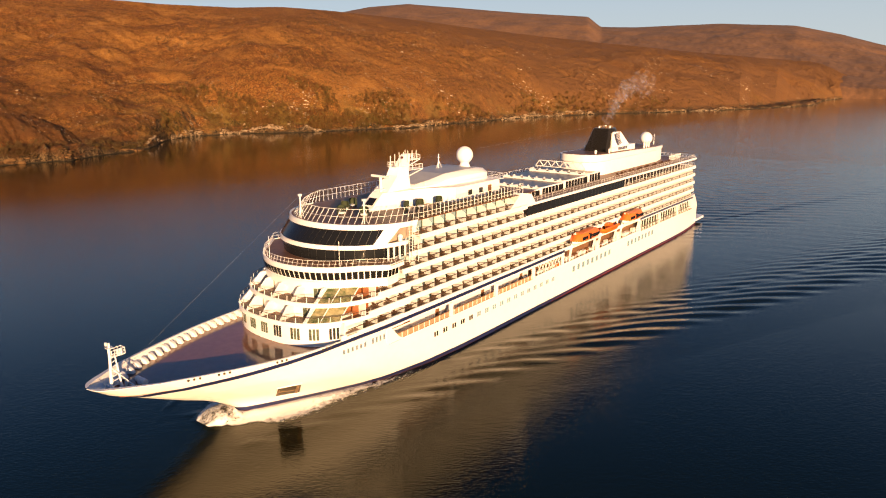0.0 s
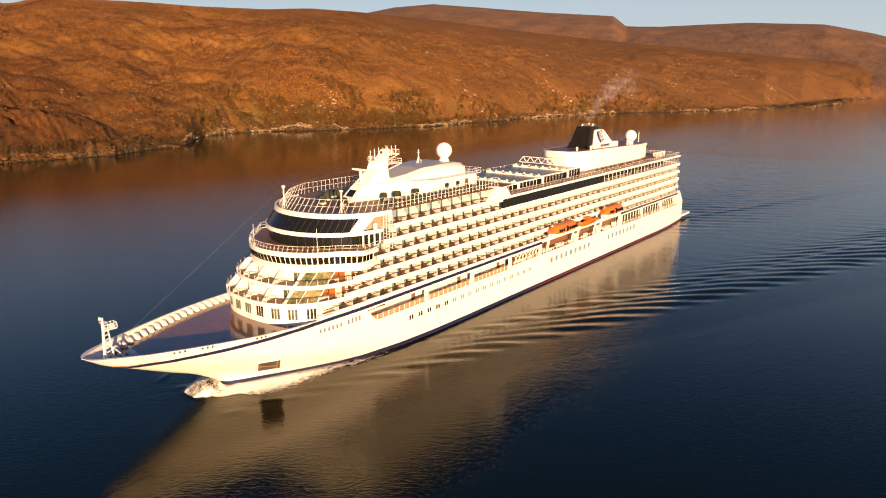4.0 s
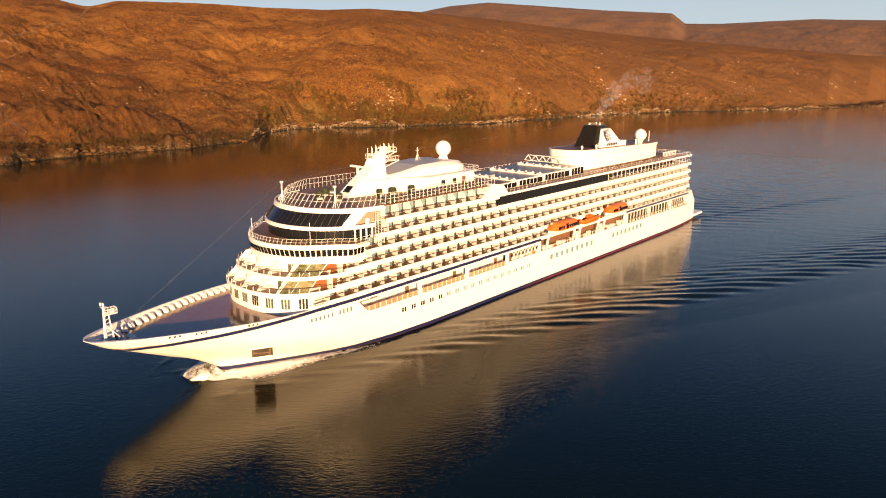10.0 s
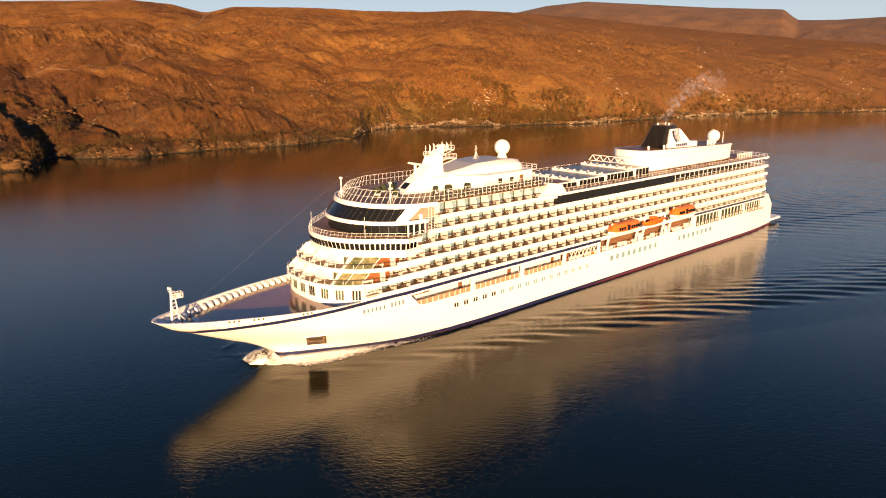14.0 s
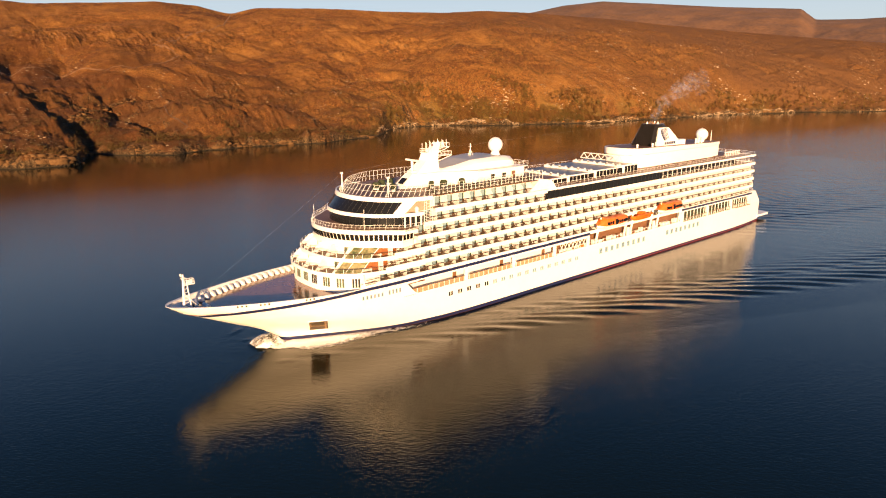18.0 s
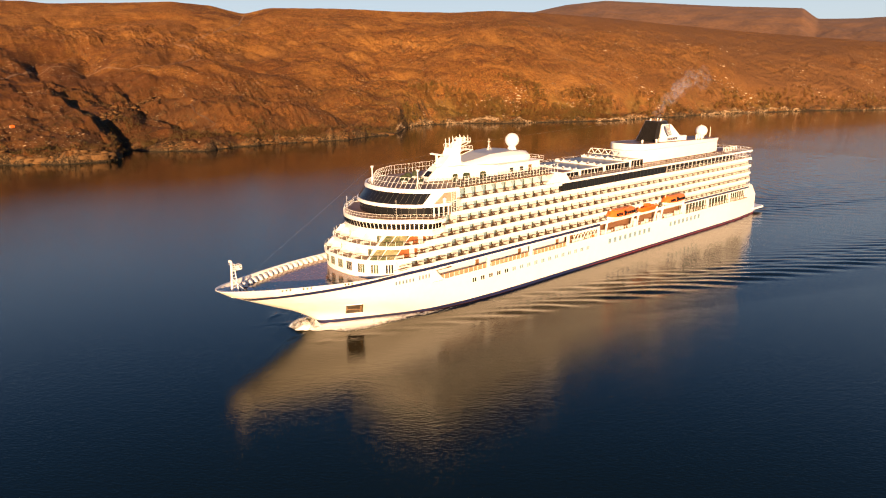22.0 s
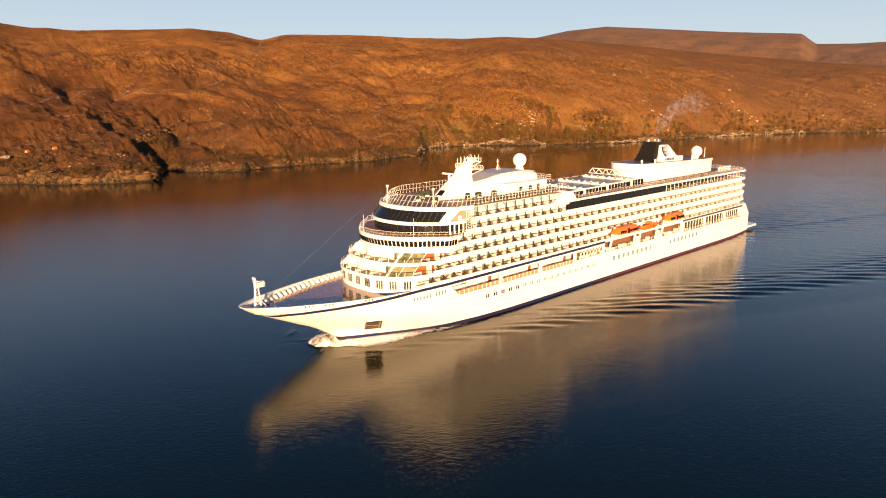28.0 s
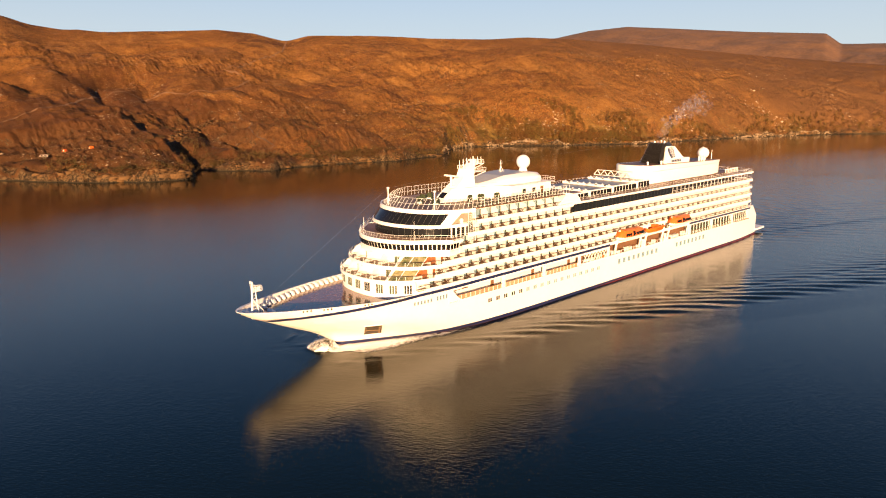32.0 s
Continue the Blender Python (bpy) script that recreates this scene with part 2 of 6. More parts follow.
    nz = n.new("ShaderNodeSeparateXYZ")
    link(geo.outputs["True Normal"], nz.inputs[0])
    steep = step(nz.outputs["Z"], 0.72, 0.52)
    rock = blend(step(noise_at(0.45, 8, 0.85), 0.46, 0.58), (0.02251, 0.01512, 0.008975), (0.1483, 0.09942, 0.04986))
    col = blend(times(steep, step(noise_at(0.12, 5, 0.7), 0.42, 0.52)), grass, rock)
    # pale stones that break through the turf in loose clusters
    stony = times(step(noise_at(0.02, 4, 0.65, 0, True), 0.53, 0.60), step(noise_at(0.42, 5, 0.75, 0.4, True), 0.60, 0.64))
    col = blend(stony, col, (0.3174, 0.2377, 0.1346))
    # haze painted into the colour of the far western slopes
    far_haze = times(step(z.outputs["X"], -380, -900), step(noise_at(0.006, 5, 0.6), 0.2, 0.5))
    col = blend(far_haze, col, (0.145, 0.072, 0.029))
    dark = times(step(noise_at(0.022, 4, 0.6, 0.8), 0.38, 0.54), step(noise_at(0.12, 7, 0.85), 0.555, 0.61))
    col = blend(dark, col, (0.06652, 0.0335, 0.01147))
    crag = times(step(z.outputs["Z"], 9.0, 4.5), step(noise_at(0.07, 6, 0.7), 0.46, 0.54))
    col = blend(crag, col, rock)
    shore = step(z.outputs["Z"], 2.6, 1.4)
    col = blend(shore, col, rock)
    wet = step(z.outputs["Z"], 0.9, 0.4)
    col = blend(wet, col, (0.0307, 0.02593, 0.01795))
    link(col, b.inputs["Base Color"])
    bp = n.new("ShaderNodeBump")
    bp.inputs["Strength"].default_value, bp.inputs["Distance"].default_value = 0.95, 3.0
    link(noise_at(0.14, 10, 0.8), bp.inputs["Height"])
    link(bp.outputs["Normal"], b.inputs["Normal"])
    return m


LAND = land_material("autumn moorland")
# distance haze over the mountain is put into this duller brown
HAZED_RIDGE = material("far ridge toned for haze", (0.16, 0.08, 0.036), 0.95, vary=0.4, scale=0.07, color2=(0.085, 0.043, 0.022))

# ---- mesh tools ----
class Form:
    """Collects corners and faces of one mesh."""

    def __init__(self):
        self.v, self.f = [], []

    def add(self, verts, faces):
        o = len(self.v)
        self.v += [tuple(p) for p in verts]
        self.f += [tuple(i + o for i in q) for q in faces]
        return self

    def box(self, x0, x1, y0, y1, z0, z1):
        return self.add([(x0, y0, z0), (x1, y0, z0), (x1, y1, z0), (x0, y1, z0), (x0, y0, z1), (x1, y0, z1), (x1, y1, z1), (x0, y1, z1)],
                        [(0, 3, 2, 1), (4, 5, 6, 7), (0, 1, 5, 4), (1, 2, 6, 5), (2, 3, 7, 6), (3, 0, 4, 7)])

    def bar(self, p, q, r=0.05, n=4):
        """A round or square bar from p to q; r may be a pair for a taper."""
        p, q = Vector(p), Vector(q)
        r0, r1 = r if isinstance(r, tuple) else (r, r)
        d = (q - p).normalized()
        a = d.orthogonal().normalized() if abs(d.z) > 0.99 else d.cross(Vector((0, 0, 1))).normalized()
        c = d.cross(a)
        ring = [(math.cos(2 * math.pi * (i + 0.5) / n), math.sin(2 * math.pi * (i + 0.5) / n)) for i in range(n)]
        vs = [p + (a * s + c * t) * r0 for s, t in ring] + [q + (a * s + c * t) * r1 for s, t in ring]
        return self.add(vs, [(i, (i + 1) % n, n + (i + 1) % n, n + i) for i in range(n)] + [tuple(range(n))[::-1], tuple(range(n, 2 * n))])

    def loft(self, rings, closed=False, caps=False):
        n = len(rings[0])
        vs = [p for r in rings for p in r]
        fs = []
        for j in range(len(rings) - 1):
            for i in range(n if closed else n - 1):
                k = (i + 1) % n
                fs.append((j * n + i, j * n + k, (j + 1) * n + k, (j + 1) * n + i))
        if caps:
            fs += [tuple(range(n))[::-1], tuple(range((len(rings) - 1) * n, len(rings) * n))]
        return self.add(vs, fs)

    def slab(self, outline, z0, z1):
        """A plate with an outline in plan."""
        return self.loft([[(x, y, z0) for x, y in outline], [(x, y, z1) for x, y in outline]], True, True)

    def ball(self, c, r, n=16, m=10, squash=1.0):
        rings = [[(c[0] + r * math.sin(math.pi * j / m) * math.cos(2 * math.pi * i / n), c[1] + r * math.sin(math.pi * j / m) * math.sin(2 * math.pi * i / n),
                   c[2] - squash * r * math.cos(math.pi * j / m)) for i in range(n)] for j in range(m + 1)]
        return self.loft(rings, True)

    def mesh(self, name, mat, smooth=False):
        me = bpy.data.meshes.new(name)
        me.from_pydata(self.v, [], self.f)
        bm = bmesh.new()
        bm.from_mesh(me)
        bmesh.ops.recalc_face_normals(bm, faces=bm.faces)
        bm.to_mesh(me)
        bm.free()
        me.materials.append(mat)
        if smooth:
            me.shade_smooth()
            me.set_sharp_from_angle(angle=radians(40))
        return me


def part(name, form, mat, parent, label="", smooth=False, kind=""):
    ob = new(name, form.mesh(name, mat, smooth) if isinstance(form, Form) else form)
    ob.parent = parent
    return tagged(ob, label, kind=kind)


def place(ob, x, y, z, rz=0.0):
    ob.location, ob.rotation_euler = (x, y, z), (0, 0, radians(rz))
    return ob


# ---- vectorised value noise ----
def lattice(ix, iy, seed):
    h = (ix.astype(np.int64) * 374761393 + iy.astype(np.int64) * 668265263 + seed * 974634777) & 0x7FFFFFFF
    h = ((h ^ (h >> 13)) * 1274126177) & 0x7FFFFFFF
    return ((h ^ (h >> 16)) & 0xFFFF) / 65535.0


def value_noise(x, y, seed=0):
    ix, iy = np.floor(x), np.floor(y)
    u, v = x - ix, y - iy
    u, v = u * u * u * (u * (u * 6 - 15) + 10), v * v * v * (v * (v * 6 - 15) + 10)
    a, b = lattice(ix, iy, seed), lattice(ix + 1, iy, seed)
    c, d = lattice(ix, iy + 1, seed), lattice(ix + 1, iy + 1, seed)
    return (a * (1 - u) + b * u) * (1 - v) + (c * (1 - u) + d * u) * v - 0.5


def fractal(x, y, size, octaves=5, gain=0.5, seed=0, ridged=False):
    out, amp, s = np.zeros_like(x), 1.0, 1.0 / size
    for o in range(octaves):
        k = value_noise(x * s + 13.7 * o, y * s - 7.1 * o, seed + o)
        out += amp * ((0.25 - np.abs(k)) * 2 if ridged else k)
        amp, s = amp * gain, s * 2.03
    return out


def grid_mesh(name, X, Y, Z, mat, smooth=True):
    a, b = X.shape
    me = bpy.data.meshes.new(name)
    idx = np.arange(a * b).reshape(a, b)
    quads = np.stack([idx[:-1, :-1], idx[1:, :-1], idx[1:, 1:], idx[:-1, 1:]], -1).reshape(-1, 4)
    me.vertices.add(a * b)
    me.vertices.foreach_set("co", np.stack([X, Y, Z], -1).astype(np.float32).ravel())
    me.loops.add(quads.size)
    me.loops.foreach_set("vertex_index", quads.astype(np.int32).ravel())
    me.polygons.add(len(quads))
    me.polygons.foreach_set("loop_start", (np.arange(len(quads)) * 4).astype(np.int32))
    me.update(calc_edges=True)
    me.validate()
    me.materials.append(mat)
    if smooth:
        me.shade_smooth()
    return me


# ---- sea and land ----
SEA = Form().add([(-4900, -4900, 0), (4900, -4900, 0), (4900, 4900, 0), (-4900, 4900, 0)], [(0, 1, 2, 3)])
tagged(new("water", SEA.mesh("water", WATER)), "calm dark blue sea loch with fine ripples", "water", kind="structure")

# bearing from the middle of the loch, distance of the shore, distance of the crest, height of the crest
EYE0 = (170.0, 105.0)
BEARING = (-180, -177, -174.6, -170.9, -170.1, -165.9, -159.8, -153.9, -148.9, -144.8, -139, -133.6, -127.1, -123, -120.8, -119.2, -114.2, -108.2, -101.4, -97.6, -95.2, -94.2, -90.5, -85.9, -81.7, -60)
SHORE = (3200, 3000, 2750, 2100, 1660, 1415, 1240, 1135, 1025, 915, 805, 767, 761, 745, 700, 612, 554, 543, 505, 520, 545, 472, 470, 490, 545, 600)
CREST_B = (-180, -174, -170, -165, -158, -152, -146, -140, -133.5, -132, -129.3, -125.8, -115.5, -110.6, -108.5, -106, -102.9, -95.4, -91.8, -89.8, -88.2, -80, -60)
CREST_R = (3600, 3300, 2700, 2200, 1900, 1750, 1600, 1450, 1280, 1240, 1200, 1190, 1180, 1180, 1185, 1186, 1190, 1200, 1208, 1211, 1214, 1220, 1250)
CREST_Z = (95, 110, 108, 116, 132, 146, 158, 168, 168, 167, 166, 162, 166, 165, 154, 166, 171, 163, 160, 166, 178, 180, 170)


def smooth_table(x, xs, ys, width):
    return sum(np.interp(x + d * width, xs, ys) for d in (-1, -0.5, 0, 0.5, 1)) / 5


def land_height(b, r):
    """Height of the moor at a bearing (degrees) and distance."""
    x, y = EYE0[0] + r * np.cos(np.radians(b)), EYE0[1] + r * np.sin(np.radians(b))
    s = smooth_table(b, BEARING, SHORE, 0.35) + 14 * fractal(x, y, 45, 4, 0.55, 3) + 5 * fractal(x, y, 14, 2, 0.5, 13, True)
    c, h = smooth_table(b, CREST_B, CREST_R, 0.8), smooth_table(b, CREST_B, CREST_Z, 0.4)
    s0 = smooth_table(b, BEARING, SHORE, 5.0)
    u = (r - s0) / (c - s0)
    up = np.clip(u, 0.004, 1)
    west = np.clip((-119.0 - b) / 8.0, 0, 1)
    east_form = 0.92 * up ** 1.4 + 0.08 * np.sin(up * math.pi / 2)
    west_form = 0.6 * up + 0.4 * (1 - (1 - up) ** 3.2)
    base = h * (east_form * (1 - west) + west_form * west) - 0.25 * h * np.clip(u - 1, 0, 2)
    base = base * (1 - (1 - np.clip((r - s) / 85, 0, 1)) ** 2)
    on = np.clip((r - s) / 30, 0, 1)
    bank = np.maximum(1.0, 3.0 + 3.2 * np.clip((b + 94.5) / 1.5, 0, 1) + 1.4 * np.clip((b + 121) / 4, 0, 1) + 8.0 * np.clip(1 - (r - s) / 45, 0, 1) * fractal(x, y, 38, 3, 0.55, 91)) * np.clip((r - s) / (7 + 8 * fractal(x, y, 25, 2, 0.5, 95)), 0, 1) ** 0.7 * (1 + 0.9 * np.clip(1 - (r - s) / 30, 0, 1) * fractal(x, y, 8, 3, 0.6, 97))
    free = np.clip((1 - up) * 3, 0.08, 1) * on
    wx, wy = x + 60 * fractal(x, y, 160, 2, 0.5, 41), y + 60 * fractal(x, y, 160, 2, 0.5, 43)
    east = 1 - west
    knoll = np.abs(fractal(wx, wy, 170, 2, 0.4, 11)) * 2 - 0.35
    small = np.abs(fractal(wx, wy, 62, 3, 0.45, 21)) * 2 - 0.35
    lumps = (9 + 9 * east) * knoll + (3.2 + 3.0 * east) * small + (0.9 + 1.0 * east) * fractal(x, y, 24, 4, 0.55, 31, True)
    crag = np.clip(fractal(x, y, 120, 3, 0.5, 51) * 3.0, 0, 1)
    lumps += crag * 3.2 * fractal(x, y, 13, 3, 0.55, 61, True)
    z = base + bank + lumps * free
    # a knoll with a steep western flank, and the gully at its foot
    side = x - np.interp(y, (-552, -521, -451, -422, -372), (150, 141, 138, 137, 140))
    reach = np.clip((y + 590) / 45, 0, 1) * np.clip((-405 - y) / 40, 0, 1) * on
    z = z + reach * (6.5 * np.where(side > 0, np.exp(-np.abs(side) / 55), np.exp(-(side / 5) ** 2)) - 2.5 * np.exp(-((side + 13) / 9) ** 2))
    return x, y, np.where(r < s, -3.0, np.maximum(z, 0.25 + 1.2 * on))


def build_land():
    bs = np.concatenate([np.linspace(-180, -176, 60)[:-1], np.linspace(-176, -84, 1800), np.linspace(-84, -78, 40)[1:]])
    k = np.linspace(0, 1, 260)
    B, K = np.meshgrid(bs, k, indexing="ij")
    s, c = smooth_table(B, BEARING, SHORE, 0.35), smooth_table(B, CREST_B, CREST_R, 0.8)
    R = (s - 22) + (c * 1.25 - s + 22) * (0.45 * K + 0.55 * K ** 2)
    X, Y, Z = land_height(B, R)
    return grid_mesh("hillside", X, Y, Z, LAND)


tagged(new("hillside", build_land()), "rust-brown autumn moorland hillside rising from a rocky shore", "hillside", kind="structure")


def build_mountain():
    """The higher, smoother ridge behind the moor."""
    mb = (-180, -175, -171.5, -168.5, -163.4, -157.2, -154.6, -153.6, -147.4, -142.8, -139.2, -136.1, -133.3, -128, -120)
    me_ = (1.9, 2.0, 3.05, 3.75, 4.05, 3.92, 4.0, 4.78, 5.2, 5.6, 5.85, 5.6, 5.05, 4.0, 2.0)
    B, K = np.meshgrid(np.linspace(-180, -121, 520), np.linspace(0, 1, 90), indexing="ij")
    r = 2300 + 1900 * K
    crest = 54.5 + 3500 * np.tan(np.radians(smooth_table(B, mb, me_, 0.12)))
    X, Y = EYE0[0] + r * np.cos(np.radians(B)), EYE0[1] + r * np.sin(np.radians(B))
    t = np.clip((r - 2300) / 1200, 0, 1)
    Z = crest * (0.1 + 0.9 * (0.6 * t + 0.4 * np.sin(t * math.pi / 2))) - 0.25 * np.clip(r - 3500, 0, 900)
    Z += (18 * fractal(X, Y, 420, 3, 0.5, 5) + 6 * fractal(X, Y, 90, 5, 0.6, 8, True)) * np.clip((1 - t) * 3, 0.1, 1)
    Z = np.where(K < 0.001, -5, Z)
    return grid_mesh("mountain", X, Y, Z, HAZED_RIDGE)


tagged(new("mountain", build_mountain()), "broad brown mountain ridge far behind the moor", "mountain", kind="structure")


def build_far_shore():
    """Low hills that close the loch behind and beside the camera."""
    B, K = np.meshgrid(np.linspace(-78, 180, 260), np.linspace(0, 1, 40), indexing="ij")
    s = 900 + 250 * np.sin(np.radians(B * 2.0))
    s = np.where(B < -40, 545 + (B + 78) / 38 * (s - 545), s)
    s = np.where(B > 150, s + (B - 150) / 30 * (3100 - s), s)
    r = s + 700 * K
    X, Y = EYE0[0] + r * np.cos(np.radians(B)), EYE0[1] + r * np.sin(np.radians(B))
    top = np.where(B < -40, 120 - (B + 78) * 1.2, 70)
    Z = -3 + top * np.sin(np.clip(K * 1.2, 0, 1) * math.pi / 2) + 16 * fractal(X, Y, 180, 4, 0.5, 9) * np.clip(K * 3, 0, 1)
    return grid_mesh("far_shore", X, Y, Z, LAND)


tagged(new("far_shore", build_far_shore()), "low brown hills on the opposite side of the loch", "hillside", kind="structure")

# ---- the ship: x forward, y to port, z up from the waterline ----
ship = tagged(new("cruise_ship"), "white cruise ship with navy stripe, balconies and black funnel", "ship")
STEM_Z = (-2.5, -0.5, 1.3, 3.2, 4.8, 6.8, 10.5, 11.8, 12.95)
STEM_X = (88.4, 88.8, 90.0, 92.9, 95.8, 100.5, 108.4, 111.1, 112.35)
WL_S, WL_B = (0, 0.3, 1.2, 3, 8, 15, 20, 25, 35, 45, 55, 400), (0, 0.9, 1.9, 2.8, 4.9, 7.8, 10.1, 11.8, 13.5, 14.2, 14.4, 14.4)
DK_S, DK_B = (0, 0.12, 0.45, 1, 2, 7, 12.5, 17, 23, 29, 36, 43, 52, 400), (0, 0.85, 1.55, 2.2, 3.0, 5.9, 8.2, 9.9, 11.8, 13.1, 14.0, 14.3, 14.4, 14.4)
LOW_S, LOW_B = (0, 0.3, 1.2, 3, 7.2, 10.6, 15, 20, 25, 35, 45, 400), (0, 0.9, 2.0, 3.2, 5.75, 8.0, 10.3, 12.0, 13.1, 14.1, 14.4, 14.4)
MID_S, MID_B = (0, 0.15, 0.45, 1, 2, 7, 11.7, 15.3, 20, 25, 33, 42, 400), (0, 0.9, 1.6, 2.4, 3.4, 6.8, 9.35, 11.2, 12.6, 13.4, 14.1, 14.4, 14.4)
PITCH, FLOOR0 = 2.78, 12.85
FLOORS = [FLOOR0 + PITCH * k for k in range(7)]
AFT = -99.0


def sheer(x):
    return 11.9 + 0.95 * max(0.0, (x - 70) / 43.6) ** 1.8 + 1.1 * min(1.0, max(0.0, (80 - x) / 15)) ** 1.6


def half_breadth(x, z):
    """Half width of the hull at x forward and z above the water."""
    s = float(np.interp(z, STEM_Z, STEM_X)) - x
    if s <= 0:
        return 0.0
    b = float(np.interp(z, (0, 2.85, 6.2, 12.3), [np.interp(s, *t) for t in ((WL_S, WL_B), (LOW_S, LOW_B), (MID_S, MID_B), (DK_S, DK_B))]))
    if x < -80:
        b *= 1 - 0.16 * ((-80 - x) / 34) ** 2
    if z < 0:
        b *= 1 + 0.04 * z
    return b


def hull_skin(x0, x1, zs, out=0.0, n=90, side=(1, -1), to_stem=True):
    """A piece of the shell between two stations; zs gives its heights, as numbers or as functions of x."""
    f = Form()
    for sd in side:
        rings = []
        for zf in zs:
            ring = []
            for i in range(n + 1):
                u = i / n
                u = 1 - (1 - u) ** 1.7 if to_stem else u
                zz = zf if not callable(zf) else zf(x0 + (x1 - x0) * u)
                xe = float(np.interp(zz, STEM_Z, STEM_X)) if to_stem else x1
                x = x0 + (xe - x0) * u
                zz = zf if not callable(zf) else zf(x)
                b = half_breadth(x, zz)
                ring.append((x, sd * (b + (out if b > 0.02 else 0)), zz))
            rings.append(ring)
        f.loft(rings)
    return f


lower = hull_skin(-110, 113, (-2.5, -1, 0, 1, 2, 3.5, 5, 6.5, 8.3), n=110)
lower.add([(-110, half_breadth(-110, z) * s, z) for z in (-2.5, 8.3) for s in (1, -1)], [(0, 1, 3, 2)])
hull = part("hull", lower, HULLPAINT, ship, "warm white painted steel hull", True)
part("bow_plating", hull_skin(66, 113, (8.3, 9.3, 10.3, 11.3, sheer), n=70), HULLPAINT, ship, "flared white bow", True)
part("underwater_band", hull_skin(-110.03, 113, (-0.2, lambda x: 0.62 - 0.55 * min(1.0, max(0.0, (x + 10) / 50)) ** 0.8), 0.15, n=110), MAROON, ship, "maroon underwater paint at the waterline")
part("boot_top", hull_skin(-110.03, 113, (0.32, 1.1), 0.12, n=110), NAVY, ship, "dark navy band along the waterline")
part("waterline_stripe", hull_skin(-110.03, 113, (-0.6, 0.32), 0.12, n=110), BOOT, ship, "red antifouling line at the water")
stripe_low = lambda x: 11.42 - 0.05 * max(0.0, x - 75)
part("bow_stripe", hull_skin(64, 113, (stripe_low, lambda x: stripe_low(x) + 0.7), 0.06, n=70), NAVY, ship, "navy stripe below the bulwark")

BULB = material("red bulb paint", (0.30, 0.055, 0.035), 0.35, vary=0.2, scale=2)
nose = Form().ball((0, 0, 0), 1.0, 20, 12)
nose.v = [(92.0 + 3.7 * x, 1.9 * y, -0.45 + 1.3 * z) for x, y, z in nose.v]
part("bulbous_bow", nose, BULB, ship, "red nose of the bulbous bow just breaking the water", True)

# foredeck and bulwark
deck_line = [(x, half_breadth(x, 10.9) - 0.15) for x in np.linspace(60, 108.6, 60)]
fore = Form().slab(deck_line + [(x, -y) for x, y in deck_line[::-1]], 10.7, 10.9)
part("foredeck", fore, DECK, ship, "shiny brown painted foredeck")
inner = Form()
cap = Form()
for sd in (1, -1):
    xs = 62 + 50.3 * (1 - (1 - np.linspace(0, 1, 110)) ** 1.8)
    inner.loft([[(x, sd * max(0.0, half_breadth(x, 10.9) - 0.1), max(10.9, float(np.interp(x, STEM_X, STEM_Z)) + 0.15)) for x in xs], [(x, sd * max(0.0, half_breadth(x, sheer(x)) - 0.12), sheer(x)) for x in xs]])
    cap.loft([[(x, sd * (half_breadth(x, sheer(x)) + 0.05), sheer(x)) for x in xs], [(x, sd * (half_breadth(x, sheer(x)) + 0.05), sheer(x) + 0.08) for x in xs],
              [(x, sd * max(0, half_breadth(x, sheer(x)) - 0.35 - 0.5 * max(0, min(1, (x - 104) / 6))), sheer(x) + 0.08) for x in xs], [(x, sd * max(0, half_breadth(x, sheer(x)) - 0.35 - 0.5 * max(0, min(1, (x - 104) / 6))), sheer(x)) for x in xs]])
part("bulwark", inner, WHITE2, ship, "white inner face of the bulwark")
part("bulwark_cap", cap, WHITE2, ship)
bracket = Form()
prof = [(0.0, 0.0), (-1.05, 0.0), (-0.98, 0.3), (-0.72, 0.62), (-0.42, 0.88), (-0.1, 1.02), (0.05, 1.05)]
bracket.loft([[(x, y * k, z * (0.9 + 0.1 * k)) for y, z in prof] for x, k in ((-0.36, 0.8), (-0.26, 1.0), (0.26, 1.0), (0.36, 0.8))], True, True)
bracket_mesh = bracket.mesh("bulwark_bracket", WHITE2)
for i in range(20):
    x = 78 + i * 1.62
    for sd in (1, -1):
        o = part("bulwark_bracket", bracket_mesh, None, ship)
        slope = math.degrees(math.atan2(half_breadth(x + 1, 11.5) - half_breadth(x - 1, 11.5), 2))
        place(o, x, sd * (half_breadth(x, 10.9) - 0.12), 10.9, sd * slope)
        if sd < 0:
            o.scale = (1, -1, 1)


def front_line(xmax, back, b, power=2.0, n=48):
    """Plan of a rounded front, from the port side round to starboard."""
    pts = []
    for i in range(n + 1):
        a = math.pi * (0.5 - i / n)
        c, s = math.cos(a), math.sin(a)
        pts.append((back + (xmax - back) * abs(c) ** (2 / power), b * math.copysign(abs(s) ** (2 / power), s)))
    return pts


def along(line, step, start=0.0, end=None):
    """Points at equal steps along a plan line: x, y and the direction of the line."""
    out, run, want = [], 0.0, start
    for (xa, ya), (xb, yb) in zip(line[:-1], line[1:]):
        ln = math.hypot(xb - xa, yb - ya)
        while ln > 0 and want <= run + ln:
            u = (want - run) / ln
            out.append((xa + (xb - xa) * u, ya + (yb - ya) * u, math.atan2(yb - ya, xb - xa)))
            want += step
        run += ln
    return out if end is None else [p for i, p in enumerate(out) if start + i * step <= end]


def line_length(line):
    return sum(math.hypot(b[0] - a[0], b[1] - a[1]) for a, b in zip(line[:-1], line[1:]))


